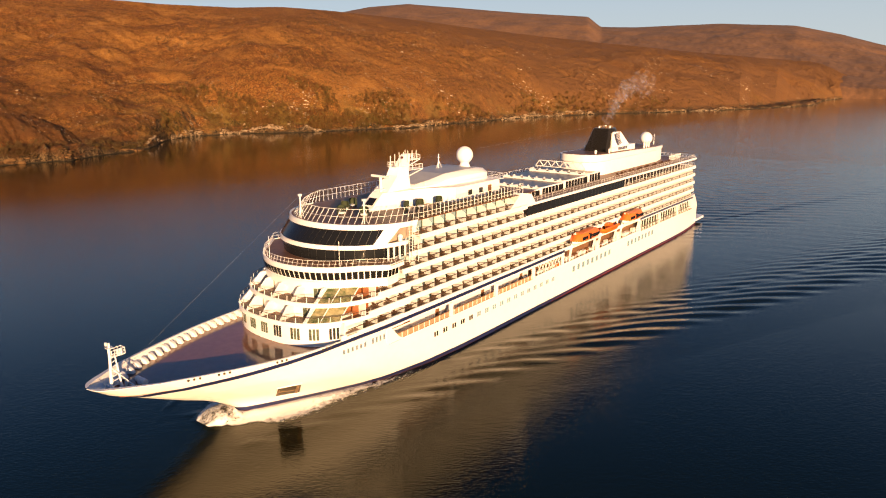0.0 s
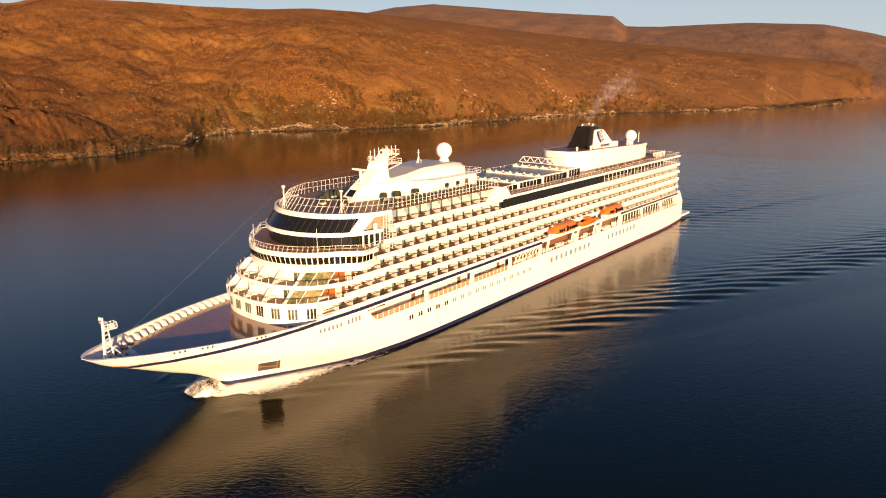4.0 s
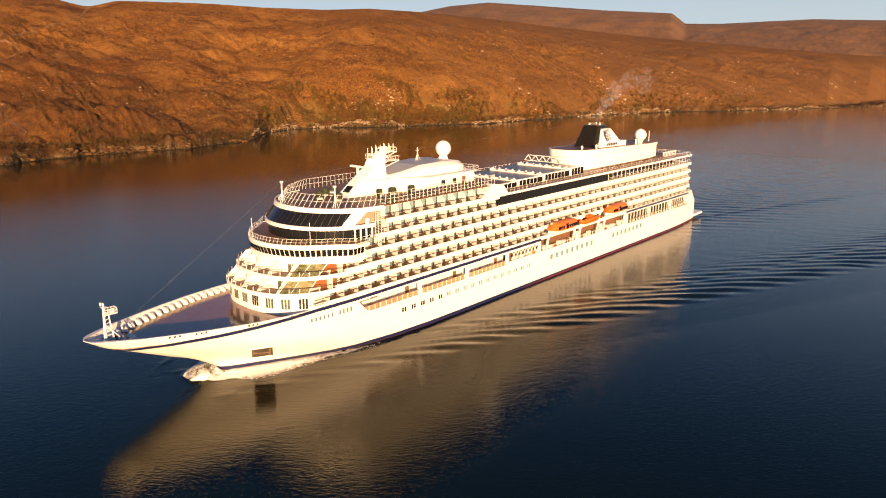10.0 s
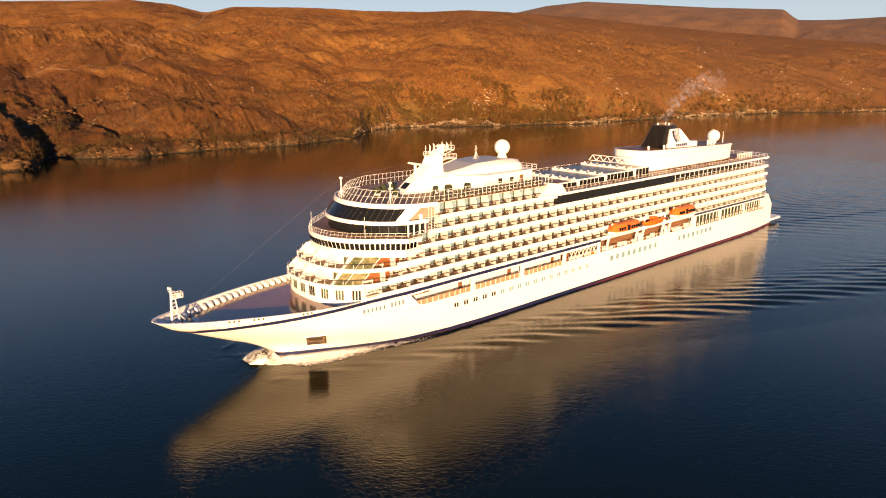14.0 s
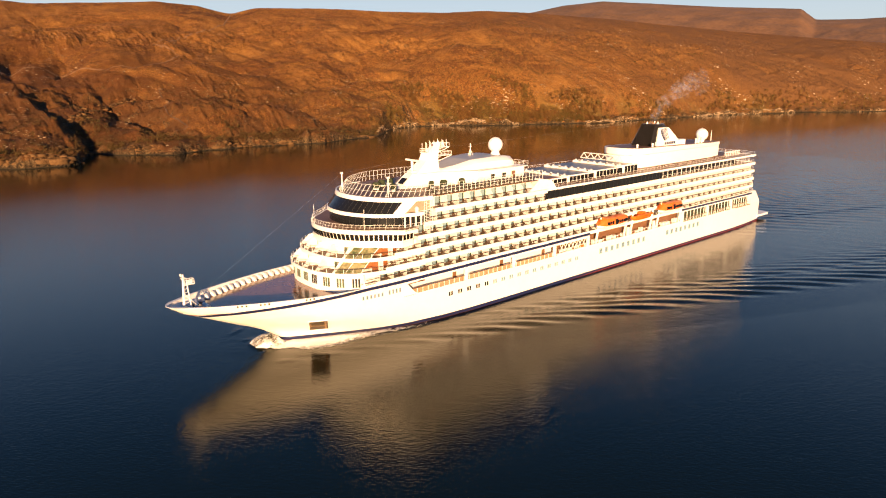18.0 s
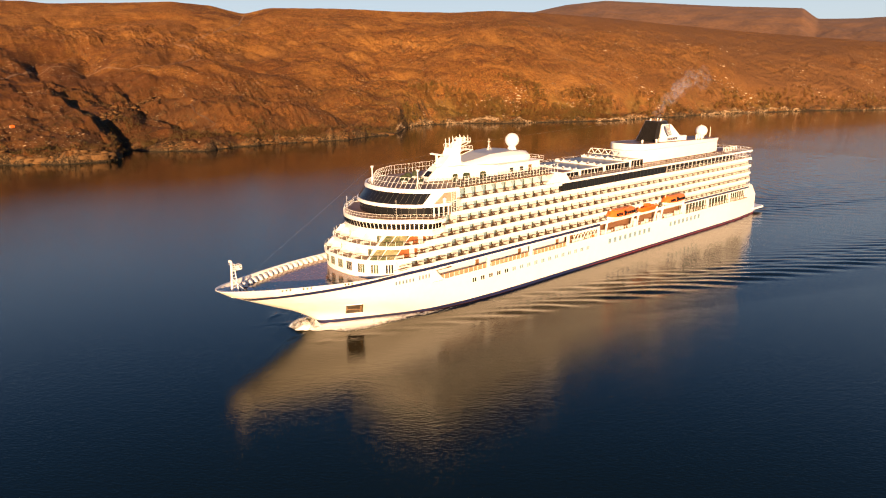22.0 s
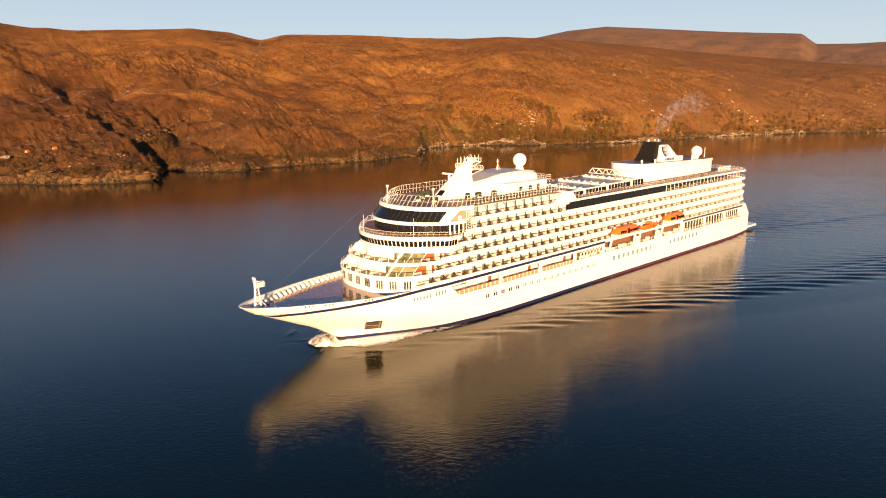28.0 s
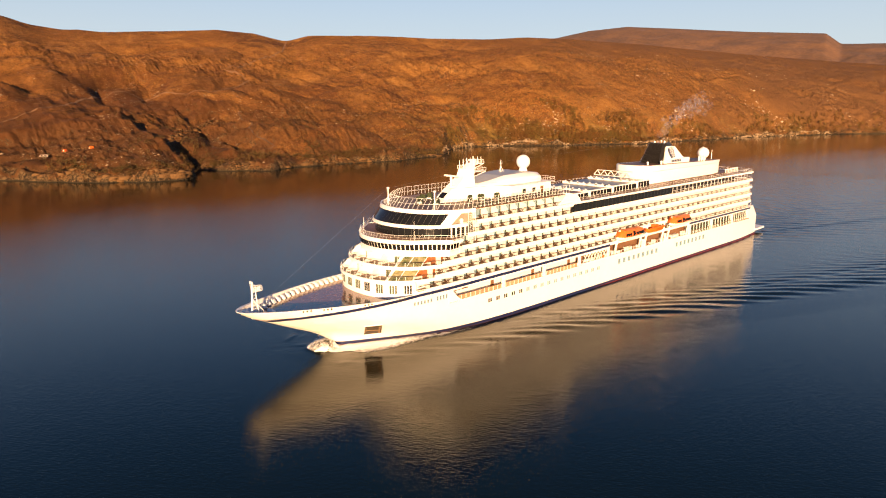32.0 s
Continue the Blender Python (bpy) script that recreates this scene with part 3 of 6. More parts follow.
def wrap(line, z0, z1, lean=0.0, thick=0.25):
    """An upright band that follows a plan line; lean shifts its top aft."""
    f = Form()
    inn = [(x - thick, y * (1 - thick / 14)) for x, y in line]
    f.loft([[(x, y, z0) for x, y in line], [(x - lean, y, z1) for x, y in line], [(x - lean, y, z1) for x, y in inn], [(x, y, z0) for x, y in inn], [(x, y, z0) for x, y in line]])
    return f


def shear(line, lean):
    return [(x - lean, y) for x, y in line]


def floor_plate(name, line, z, mat=TEAK, label=""):
    return part(name, Form().slab(line, z - 0.12, z), mat, ship, label)


def panes(name, low, high, z0, z1, count, gap, mat, out=0.05, skip=(), label="", holder=None):
    """Single panes between two plan lines, low at z0 and high at z1, with gaps between them."""
    ll, lh = line_length(low), line_length(high)
    for i in range(count):
        if i in skip:
            continue
        f = Form()
        cuts = [(i + gap + (1 - 2 * gap) * q / 3) / count for q in range(4)]
        a = [along(low, 9e9, ll * c * 0.9999)[0] for c in cuts]
        b = [along(high, 9e9, lh * c * 0.9999)[0] for c in cuts]
        rings = []
        for o in (out, out - 0.04):
            rings.append([(x - math.sin(t) * o, y + math.cos(t) * o, z0) for x, y, t in a])
            rings.append([(x - math.sin(t) * o, y + math.cos(t) * o, z1) for x, y, t in b])
        f.loft([rings[0], rings[1], rings[3], rings[2], rings[0]])
        part(name, f, mat, holder or ship, label)


# ---- terraced front ----
F = FLOORS
FZ = -0.55                      # the front decks lie a little lower than the balcony rows
line0 = [p for p in front_line(82.1, 68, 14.2, 2.5, 96) if abs(p[1]) < 13.0]
part("front_wall", wrap([(72, 12.4)] + line0 + [(72, -12.4)], 10.8, F[1] + FZ - 0.6), WHITE, ship, "curved white front wall above the foredeck", True)
L0 = line_length(line0)
for s in (0.05, 0.16, 0.27, 0.39, 0.5, 0.61, 0.73, 0.84, 0.95):
    for j in (-1, 0, 1):
        x, y, t = along(line0, 9e9, L0 * s + j * 0.62)[0]
        o = part("front_window", Form().box(-0.22, 0.22, -0.05, 0.03, 0.35, 2.35), WINDOW if s in (0.05, 0.39) else CURTAIN, ship)
        place(o, x - math.sin(t) * 0.03, y + math.cos(t) * 0.03, 11.7, math.degrees(t) + 180)
for k, xm, back in ((1, 83.0, 68.5), (2, 80.4, 66.0)):
    ln = front_line(xm, back, 14.4, 2.35)
    full = [(60, 14.42)] + ln + [(60, -14.42)]
    z = F[k] + FZ
    part("terrace_fascia", wrap(full, z - 0.66, z + 0.12), WHITE, ship, "white curved balcony edge", True)
    floor_plate("terrace_deck", [(60, 14.2)] + front_line(xm - 0.2, back, 14.2, 2.35) + [(60, -14.2)], z, TEAK, "teak terrace deck")
    wl = front_line(xm - 3.6, back - 3, 12.5, 2.35)
    part("terrace_wall", wrap([(60, 12.5)] + wl + [(60, -12.5)], z, F[k + 1] + FZ - 0.6), WHITE, ship, "white cabin wall behind the terrace", True)
    LW = line_length(wl)
    for s in (0.16, 0.24, 0.34, 0.42, 0.53, 0.61, 0.72, 0.82):
        for j in (-0.5, 0.5):
            x, y, t = along(wl, 9e9, LW * s + j * 0.8)[0]
            o = part("terrace_window", Form().box(-0.36, 0.36, -0.05, 0.04, 0.05, 2.1), CURTAIN, ship)
            place(o, x - math.sin(t) * 0.03, y + math.cos(t) * 0.03, z, math.degrees(t) + 180)
    gl = front_line(xm - 0.12, back, 14.3, 2.35)
    LG = line_length(gl)
    panes("terrace_glass", gl, shear(gl, 0.1), z + 0.12, z + 1.02, 24, 0.02, GLASS, 0.0, (0, 23))
    f = Form()
    for (xa, ya), (xb, yb) in zip(gl[2:-3], gl[3:-2]):
        f.bar((xa - 0.1, ya, z + 1.06), (xb - 0.1, yb, z + 1.06), 0.055, 5)
    part("terrace_rail", f, RAIL, ship, "dark wooden handrail")
    for x, y, t in along(gl, LG / 24, LG / 24)[:-1]:
        part("terrace_post", Form().bar((x, y, z), (x - 0.1, y, z + 1.04), 0.06, 5), STEEL, ship)
    for s in (0.30, 0.40, 0.50, 0.60, 0.70):          # raking partitions between the terrace balconies
        xo, yo, t = along(gl, 9e9, LG * s)[0]
        xi, yi, t2 = along(wl, 9e9, LW * s)[0]
        f = Form()
        w = 0.07
        px, py = math.cos(t) * w, math.sin(t) * w
        vs = [(xo - px, yo - py, z), (xo + px, yo + py, z), (xi + px, yi + py, z), (xi - px, yi - py, z),
              (xo - px + (xi - xo) * 0.55, yo - py + (yi - yo) * 0.55, F[k + 1] + FZ - 0.62), (xo + px + (xi - xo) * 0.55, yo + py + (yi - yo) * 0.55, F[k + 1] + FZ - 0.62),
              (xi + px, yi + py, F[k + 1] + FZ - 0.6), (xi - px, yi - py, F[k + 1] + FZ - 0.6)]
        f.add(vs, [(0, 1, 2, 3), (4, 7, 6, 5), (0, 4, 5, 1), (1, 5, 6, 2), (2, 6, 7, 3), (3, 7, 4, 0)])
        part("terrace_partition", f, WHITE2, ship)
    # tall slanting glass between raking pillars at the corners, a warm brown room behind it
    zt = F[k + 1] + FZ - (0.6 if k == 1 else 0.85)
    rim_x = lambda y: back + (xm - 0.15 - back) * max(0.0, 1 - (abs(y) / 14.3) ** 2.35) ** (1 / 2.35)
    for sd in (1, -1):
        foot = [(rim_x(y), sd * y) for y in (8.9, 10.8, 12.7)]
        head = [(x - 2.9, y - 0.55 * sd) for x, y in foot]
        for (xa, ya), (xc, yc), (xd, yd), (xe, ye) in zip(foot[:-1], foot[1:], head[1:], head[:-1]):
            f = Form().loft([[(xa - o, ya, z + 0.1), (xc - o, yc, z + 0.1), (xd - o, yd, zt), (xe - o, ye, zt)] for o in (0, 0.05)], True, True)
            part("corner_glass", f, LITGLASS, ship, "tall slanting glass screen")
        for n_, ((xa, ya), (xe, ye)) in enumerate(zip(foot, head)):
            part("raking_pillar", Form().bar((xa, ya, z), (xe, ye, zt + 0.1), 0.36 if n_ == 0 else 0.1, 4), WHITE, ship, "broad slanting white pillar" if n_ == 0 else "slanting white mullion")
        run = [(x + 0.12, y * 1.01) for x, y in (wl if sd > 0 else wl[::-1])]
        part("corner_curtain", wrap([p for p in run if 7.0 < p[1] * sd < 10.3], z + 0.1, zt - 0.1, 0, 0.05), GREENGLASS, ship, "olive curtained room behind the corner glass")
        part("corner_panel", wrap([(xm - 9.8, sd * 12.62)] + [p for p in run if 10.3 <= p[1] * sd < 12.5], z + 0.1, zt, 0, 0.06), VARNISH, ship, "varnished orange wooden wall")
        part("corner_room_wall", Form().box(xm - 11.6, xm - 11.4, sd * 12.5, sd * 14.1, z, zt), WHITE2, ship)

# ---- bridge ----
z3, z4 = F[3] + FZ, F[4] + FZ
def winged(xmax, back, wing_y, wing_x, aft):
    return [(aft, wing_y - 0.4), (wing_x, wing_y), (71.0, 12.2)] + [p for p in front_line(xmax, back, 14.6) if abs(p[1]) < 11.6] + [(71.0, -12.2), (wing_x, -wing_y), (aft, -wing_y + 0.4)]


sill = winged(77.6, 62.4, 15.4, 67.2, 64.0)
part("bridge_sill", wrap(sill, z3 - 0.95, z3 + 0.55), WHITE, ship, "white band below the bridge windows", True)
win_low, win_high = winged(77.5, 62.3, 15.3, 67.1, 64.0), winged(77.95, 62.6, 15.7, 67.5, 64.2)
bridge_frame = part("bridge_frame", Form().loft([[(x, y, z3 + 0.5) for x, y in shear(win_low, 0.06)], [(x, y, z4 - 0.75) for x, y in shear(win_high, 0.06)],
                                  [(x, y, z4 - 0.75) for x, y in shear(win_high, 0.3)], [(x, y, z3 + 0.5) for x, y in shear(win_low, 0.3)]]), WHITE, ship, "white mullions of the bridge")
panes("bridge_pane", win_low, win_high, z3 + 0.58, z4 - 0.82, 44, 0.1, DARKGLASS, 0.14, holder=bridge_frame)
walkl = winged(78.0, 62.4, 16.0, 67.0, 63.0)
part("bridge_roof_fascia", wrap(walkl, z4 - 0.8, z4 + 0.1), WHITE, ship, "white edge of the bridge roof", True)
floor_plate("bridge_roof", shear(walkl, 0.1), z4, TEAK, "brown walkway over the bridge")
floor_plate("bridge_deck", sill, z3 + 0.3, WHITE2)
for sd in (1, -1):
    part("bridge_wing_wall", Form().box(63.9, 64.1, sd * 12.4, sd * 15.0, z3 + 0.3, z4 - 0.15), WHITE2, ship, "white after wall of the bridge wing")

# ---- black window bands ----
z5, z6 = F[5] + FZ, F[6] + FZ
lw = front_line(73.0, 60, 13.6)
lounge_backing = part("lounge_backing", wrap([(58, 13.6)] + shear(lw, 0.1) + [(58, -13.6)], z4, z5 - 0.4), MULLION, ship, "dark framing of the lounge front")
panes("lounge_pane", [(62, 13.65)] + lw + [(62, -13.65)], [(62, 13.65)] + lw + [(62, -13.65)], z4 + 0.1, z5 - 0.5, 26, 0.02, DARKGLASS, 0.04, holder=lounge_backing)
part("lounge_fascia", wrap([(61, 14.3)] + front_line(73.6, 60.2, 14.2) + [(61, -14.3)], z5 - 0.5, z5 + 0.25, 0.1), WHITE, ship, "white band between the black windows", True)
ol, oh_ = front_line(73.3, 60.2, 14.0), front_line(70.7, 58.7, 13.9)
ol_, oh2 = [p for p in ol if abs(p[1]) < 12.7], [p for p, q in zip(oh_, ol) if abs(q[1]) < 12.7]
observation_backing = part("observation_backing", Form().loft([[(x, y, z5 + 0.2) for x, y in shear(ol_, 0.1)], [(x, y, z6 - 0.1) for x, y in shear(oh2, 0.1)], [(x, y, z6 - 0.1) for x, y in shear(oh2, 0.4)], [(x, y, z5 + 0.2) for x, y in shear(ol_, 0.4)]]), MULLION, ship)
panes("observation_pane", ol, oh_, z5 + 0.27, z6 - 0.12, 30, 0.03, DARKGLASS, 0.02, (0, 1, 2, 27, 28, 29), holder=observation_backing, label="slanted black observation window")
part("observation_fascia", wrap([(58, 14.4)] + front_line(71.1, 58.5, 14.2) + [(58, -14.4)], z6 - 0.15, z6 + 0.75, 0.3), WHITE, ship, "white band above the observation windows", True)
floor_plate("sun_deck_forward", [(15, 14.2)] + front_line(70.4, 58, 14.0) + [(15, -14.2)], F[6] + 0.02, TEAK, "brown upper deck")
for sd in (1, -1):
    a = [(x, y) for x, y in front_line(73.5, 60.2, 14.12, n=160) if y * sd > 11.9]
    c_ = [(x, y) for x, y in front_line(70.9, 58.7, 14.05, n=160) if y * sd > 12.3]
    a, c_ = (a, c_) if sd > 0 else (a[::-1], c_[::-1])
    a, c_ = [p for p in a if p[0] > 64.6], [p for p in c_ if p[0] > 61.4]
    part("corner_recess", Form().box(57.2, 63.6, sd * 12.1, sd * 12.7, z5 + 0.2, z6 - 0.1), TAN, ship, "tan sheltered corner behind the observation windows")
    part("corner_locker", Form().ball((61.6, sd * 13.5, z5 + 1.0), 0.5, 12, 8).bar((61.6, sd * 13.5, z5 + 0.2), (61.6, sd * 13.5, z5 + 0.8), 0.4, 8), WHITE2, ship, "white equipment dome", True)
    m = 14
    la, lc = line_length(a), line_length(c_)
    ra = [along(a, 9e9, la * q / m * 0.9999)[0][:2] for q in range(m + 1)]
    rc = [along(c_, 9e9, lc * q / m * 0.9999)[0][:2] for q in range(m + 1)]
    f = Form().loft([[(x, y, z5 + 0.15) for x, y in ra], [(x, y, z6) for x, y in rc], [(x - 0.2, y - 0.25 * sd, z6) for x, y in rc], [(x - 0.2, y - 0.25 * sd, z5 + 0.15) for x, y in ra], [(x, y, z5 + 0.15) for x, y in ra]])
    part("window_cheek", f, WHITE, ship, "white end of the black observation windows", True)

# ---- glass wind screens on the top deck ----
sl = [(21, 14.2), (56, 14.2)] + front_line(70.3, 56, 13.9)[2:-2] + [(56, -14.2), (21, -14.2)]
zs0 = F[6] + 0.2
LS = line_length(sl)
lean_of = lambda x: 2.0 * min(1.0, max(0.0, (x - 55) / 8.0))
n_scr = 92
for i, (x, y, t) in enumerate(along(sl, LS / n_scr)):
    ln = lean_of(x)
    part("screen_post", Form().bar((x, y, zs0), (x - ln, y * (1 - 0.03 * ln), zs0 + 2.3), 0.048, 4), STEEL, ship)
top = [(x - lean_of(x), y * (1 - 0.03 * lean_of(x))) for x, y in sl]
panes("screen_pane", sl, top, zs0 + 0.1, zs0 + 2.15, n_scr, 0.04, GLASS, 0.0)
for zz, q in ((zs0 + 2.3, 1.0), (zs0 + 1.1, 0.48)):
    f = Form()
    ml = [(x - lean_of(x) * q, y * (1 - 0.03 * lean_of(x) * q)) for x, y in sl]
    for (xa, ya), (xb, yb) in zip(ml[:-1], ml[1:]):
        f.bar((xa, ya, zz), (xb, yb, zz), 0.036, 4)
    part("screen_rail", f, STEEL, ship, "white steel top rail")

# ---- balcony rows ----
ROWS = [(0, 76.0), (1, 70.8), (2, 68.4), (3, 62.0), (4, 60.0), (5, 57.0)]
MOD = 3.6


def row_ends(k, x0):
    return (AFT if k < 4 else 19.0), x0


divider = Form()
edge = [(11.9, 0.0), (14.25, 0.0), (14.25, 1.15), (14.21, 1.45), (14.1, 1.72), (13.92, 1.94), (13.66, 2.1), (13.3, 2.2), (11.9, 2.25)]
divider.loft([[(x, y, z) for y, z in edge] for x in (0.0, 0.1)], True, True)
divider_mesh = divider.mesh("balcony_divider", WHITE2)
door_mesh = Form().box(0.15, 0.5, 11.90, 12.00, 0.05, 2.1).mesh("balcony_door", DOORGLASS)
curtain_mesh = Form().box(0.55, 1.1, 11.90, 11.96, 0.05, 2.1).box(1.15, 1.75, 11.90, 11.96, 0.05, 2.1).mesh("balcony_window", PALEGLASS)
glass_mesh = Form().box(0.06, MOD - 0.06, 14.28, 14.31, 0.12, 1.0).mesh("balcony_glass", GLASS)
LOOSE = []          # things that ride on the ship: the thing and its pose in the ship's space


def aboard(thing, m):
    thing.matrix_basis = m
    LOOSE.append((thing, m))
    return thing


def rattan_chair():
    root = tagged(new("balcony_chair"), "brown rattan armchair standing on a ship's balcony", "chair", "chairs on the balconies")
    part("seat", Form().box(-0.32, 0.32, -0.32, 0.32, 0.34, 0.46), RATTAN, root)
    part("backrest", Form().loft([[(0.24, -0.32, 0.46), (0.24, 0.32, 0.46), (0.36, 0.30, 1.0), (0.36, -0.30, 1.0)], [(0.32, -0.32, 0.46), (0.32, 0.32, 0.46), (0.43, 0.30, 1.0), (0.43, -0.30, 1.0)]], True, True), RATTAN, root)
    for sd in (1, -1):
        part("armrest", Form().box(-0.3, 0.3, sd * 0.3, sd * 0.37, 0.6, 0.67).box(-0.3, -0.22, sd * 0.3, sd * 0.37, 0.4, 0.6), RATTAN, root)
    leg = Form().box(-0.03, 0.03, -0.03, 0.03, 0, 0.36).mesh("leg", RATTAN)
    for cx in (-0.27, 0.27):
        for cy in (-0.27, 0.27):
            place(part("leg", leg, None, root), cx, cy, 0)
    return root


def rattan_table():
    root = tagged(new("balcony_table"), "small brown rattan side table on a ship's balcony", "table", "tables on the balconies")
    part("tabletop", Form().slab([(0.27 * math.cos(a * 0.7854), 0.27 * math.sin(a * 0.7854)) for a in range(8)], 0.5, 0.55), RATTAN, root)
    part("leg", Form().bar((0, 0, 0), (0, 0, 0.5), (0.16, 0.05), 8), RATTAN, root)
    return root


first_chair, first_table = rattan_chair(), rattan_table()
for o in first_chair.children:        # low, narrow balcony chairs
    o.scale, o.location = (0.8, 0.8, 0.85), (o.location.x * 0.8, o.location.y * 0.8, 0)
used = {"chair": False, "table": False}


def set_out(kind, first, m):
    aboard(copy_thing(first, m) if used[kind] else first, m)
    used[kind] = True


stbd = {"d": Form(), "w": Form()}
for k, x0 in ROWS:
    xa, xb = row_ends(k, x0)
    z = F[k]
    n = int((xb - xa) / MOD)
    for sd in (1, -1):
        lab = "white balcony edge" if sd > 0 else ""
        if k == 0:        # the lowest row follows the hull where it begins to narrow
            edge = [(x, min(14.42, half_breadth(x, 12.4) + 0.02)) for x in (xb + 1.0, xb, 74, 72, 70, 68, 66, 60)]
            f = Form().loft([[(x, sd * (y - o), q) for x, y in edge] for o, q in ((0, z - 0.75), (0, z + 0.12), (0.3, z + 0.12), (0.3, z - 0.75))], False)
            part("balcony_fascia", f, WHITE, ship, lab)
            part("balcony_end_wall", Form().box(xb, xb + 0.2, sd * 12.4, sd * 13.7, z, z + 2.0), WHITE, ship)
        part("balcony_fascia", Form().box(xa, 62 if k == 0 else xb, sd * 14.1, sd * 14.42, z - 0.85, z + 0.12), WHITE, ship, lab)
        part("balcony_deck", Form().box(xa, xb, sd * 11.8, sd * 14.12, z - 0.1, z), TEAK, ship, "teak balcony floor")
        part("balcony_ceiling", Form().box(xa, xb, sd * 11.8, sd * 14.12, z - 0.25, z - 0.104), WHITE2, ship)
        part("cabin_wall", Form().box(xa, xb, sd * 11.5, sd * 11.9, z - 0.1, z + PITCH - 0.1), WHITE2, ship, "white cabin wall")
        part("balcony_rail", Form().box(xa, xb, sd * 14.22, sd * 14.37, z + 1.0, z + 1.11), RAIL, ship, "dark wooden handrail")
    for i in range(n):
        x = xb - (i + 1) * MOD
        for nm, me_, yy in (("balcony_divider", divider_mesh, 0), ("balcony_door", door_mesh, 0), ("balcony_window", curtain_mesh, 0), ("balcony_glass", glass_mesh, 0)):
            place(part(nm, me_, None, ship), x, yy, z)
        if k > 0 or x < 70:
            set_out("chair", first_chair, pose(x + 1.2 + random.uniform(-0.2, 0.2), 13.1 + random.uniform(-0.2, 0.2), z, 0, 0, random.uniform(-25, 25)))
            if i % 2 == 0:
                set_out("table", first_table, pose(x + 0.6, 13.4, z))
        stbd["d"].box(x, x + 0.1, -14.25, -11.9, z, z + 2.2)
        stbd["w"].box(x + 0.5, x + 2.5, -12.02, -11.9, z + 0.05, z + 2.1)
part("starboard_divider", stbd["d"], WHITE2, ship, kind="stuff")
part("starboard_door", stbd["w"], CURTAIN, ship, kind="stuff")

# solid core of the superstructure
core = Form()
core.box(AFT, 66, -12.1, 12.1, 8.3, F[0] - 0.3).box(AFT, 66, -11.5, 11.5, F[0] - 0.3, F[4] - 0.1).box(-34, 60, -11.5, 11.5, F[4] - 0.1, F[5] - 0.1).box(19, 60, -11.5, 11.5, F[5] - 0.1, F[6] - 0.12)
part("deckhouse_core", core, WHITE2, ship, "white inner deckhouse")

# promenade: recess, posts, parapet
part("promenade_deck", Form().box(AFT, 66, -14.3, 14.3, 8.1, 8.3), TEAK, ship, "teak promenade deck")
for sd in (1, -1):
    part("promenade_fascia", Form().box(0, 66.5, sd * 14.1, sd * 14.4, 11.1, 12.2), WHITE, ship, "white band over the promenade")
    part("side_stripe", Form().loft([[(67.0, sd * y, 11.42 + o), (0, sd * y, 11.75 + o)] for y, o in ((14.2, 0), (14.46, 0), (14.46, 0.7), (14.2, 0.7))]), NAVY, ship, "navy stripe along the side")
    part("after_stripe", Form().box(-99, -49, sd * 14.1, sd * 14.46, 12.1, 12.75), NAVY, ship, "navy stripe along the side")
for sd in (1, -1):
    f = Form().loft([[(x, sd * y, z) for x, z in ((66.6, 8.2), (62.2, 8.2), (63.4, 8.9), (65.4, 11.15), (66.6, 11.15))] for y in (14.2, 14.41)], True, True)
    part("opening_cheek", f, WHITE, ship, "slanting forward end of the promenade opening")
# brown sheet over the white core paints the shade behind the boats
part("boat_deck_wall", Form().box(-50, 14, 12.11, 12.2, 8.3, 12.0), TEAK, ship, "wall behind the boats, its shade painted brown")
for x in (47.4, 31, 15, 0.5, -19, -33, -49.5):
    for sd in (1, -1):
        part("promenade_post", Form().box(x - 0.5, x + 0.5, sd * 14.0, sd * 14.4, 8.3, 11.2), WHITE, ship)
board_mesh = Form().box(-0.26, 0.26, -0.03, 0.03, 0, 1.02).mesh("railing_board", BOARD)
stanchion_mesh = Form().box(-0.06, 0.06, -0.05, 0.05, 0, 1.15).mesh("promenade_stanchion", STEEL)
for a, b in ((64, 48), (46.5, 32), (30, 16)):
    n = int((a - b) / 1.55)
    for i in range(n + 1):
        place(part("promenade_stanchion", stanchion_mesh, None, ship), b + (a - b) * i / n, 14.28, 8.3)
    part("promenade_handrail", Form().box(b, a, 14.2, 14.38, 9.42, 9.52), TEAK, ship, "varnished wooden handrail")
    for q in range(int((a - b) / 0.62)):
        place(part("railing_board", board_mesh, None, ship), b + 0.31 + q * 0.62, 14.2, 8.34)
    part("promenade_wall", Form().box(b, a, 12.11, 12.2, 8.3, 11.1), WHITE2, ship, "white promenade wall")
    part("promenade_door", Form().box(b + 0.8, b + 2.0, 12.2, 12.26, 8.35, 10.6), TEAK, ship, "varnished wooden door")
for a, b in ((-50.5, -66), (-67, -83), (-84, -97)):
    part("promenade_glazing", Form().box(b, a, 13.6, 13.7, 8.3, 12.0), GREENGLASS, ship, "greenish tall promenade windows")
part("after_fascia", Form().box(-99, -50, 14.05, 14.4, 11.7, 12.1), WHITE, ship)
part("after_side", Form().box(-99, -50, -14.4, -14.05, 8.3, 12.1), WHITE, ship)

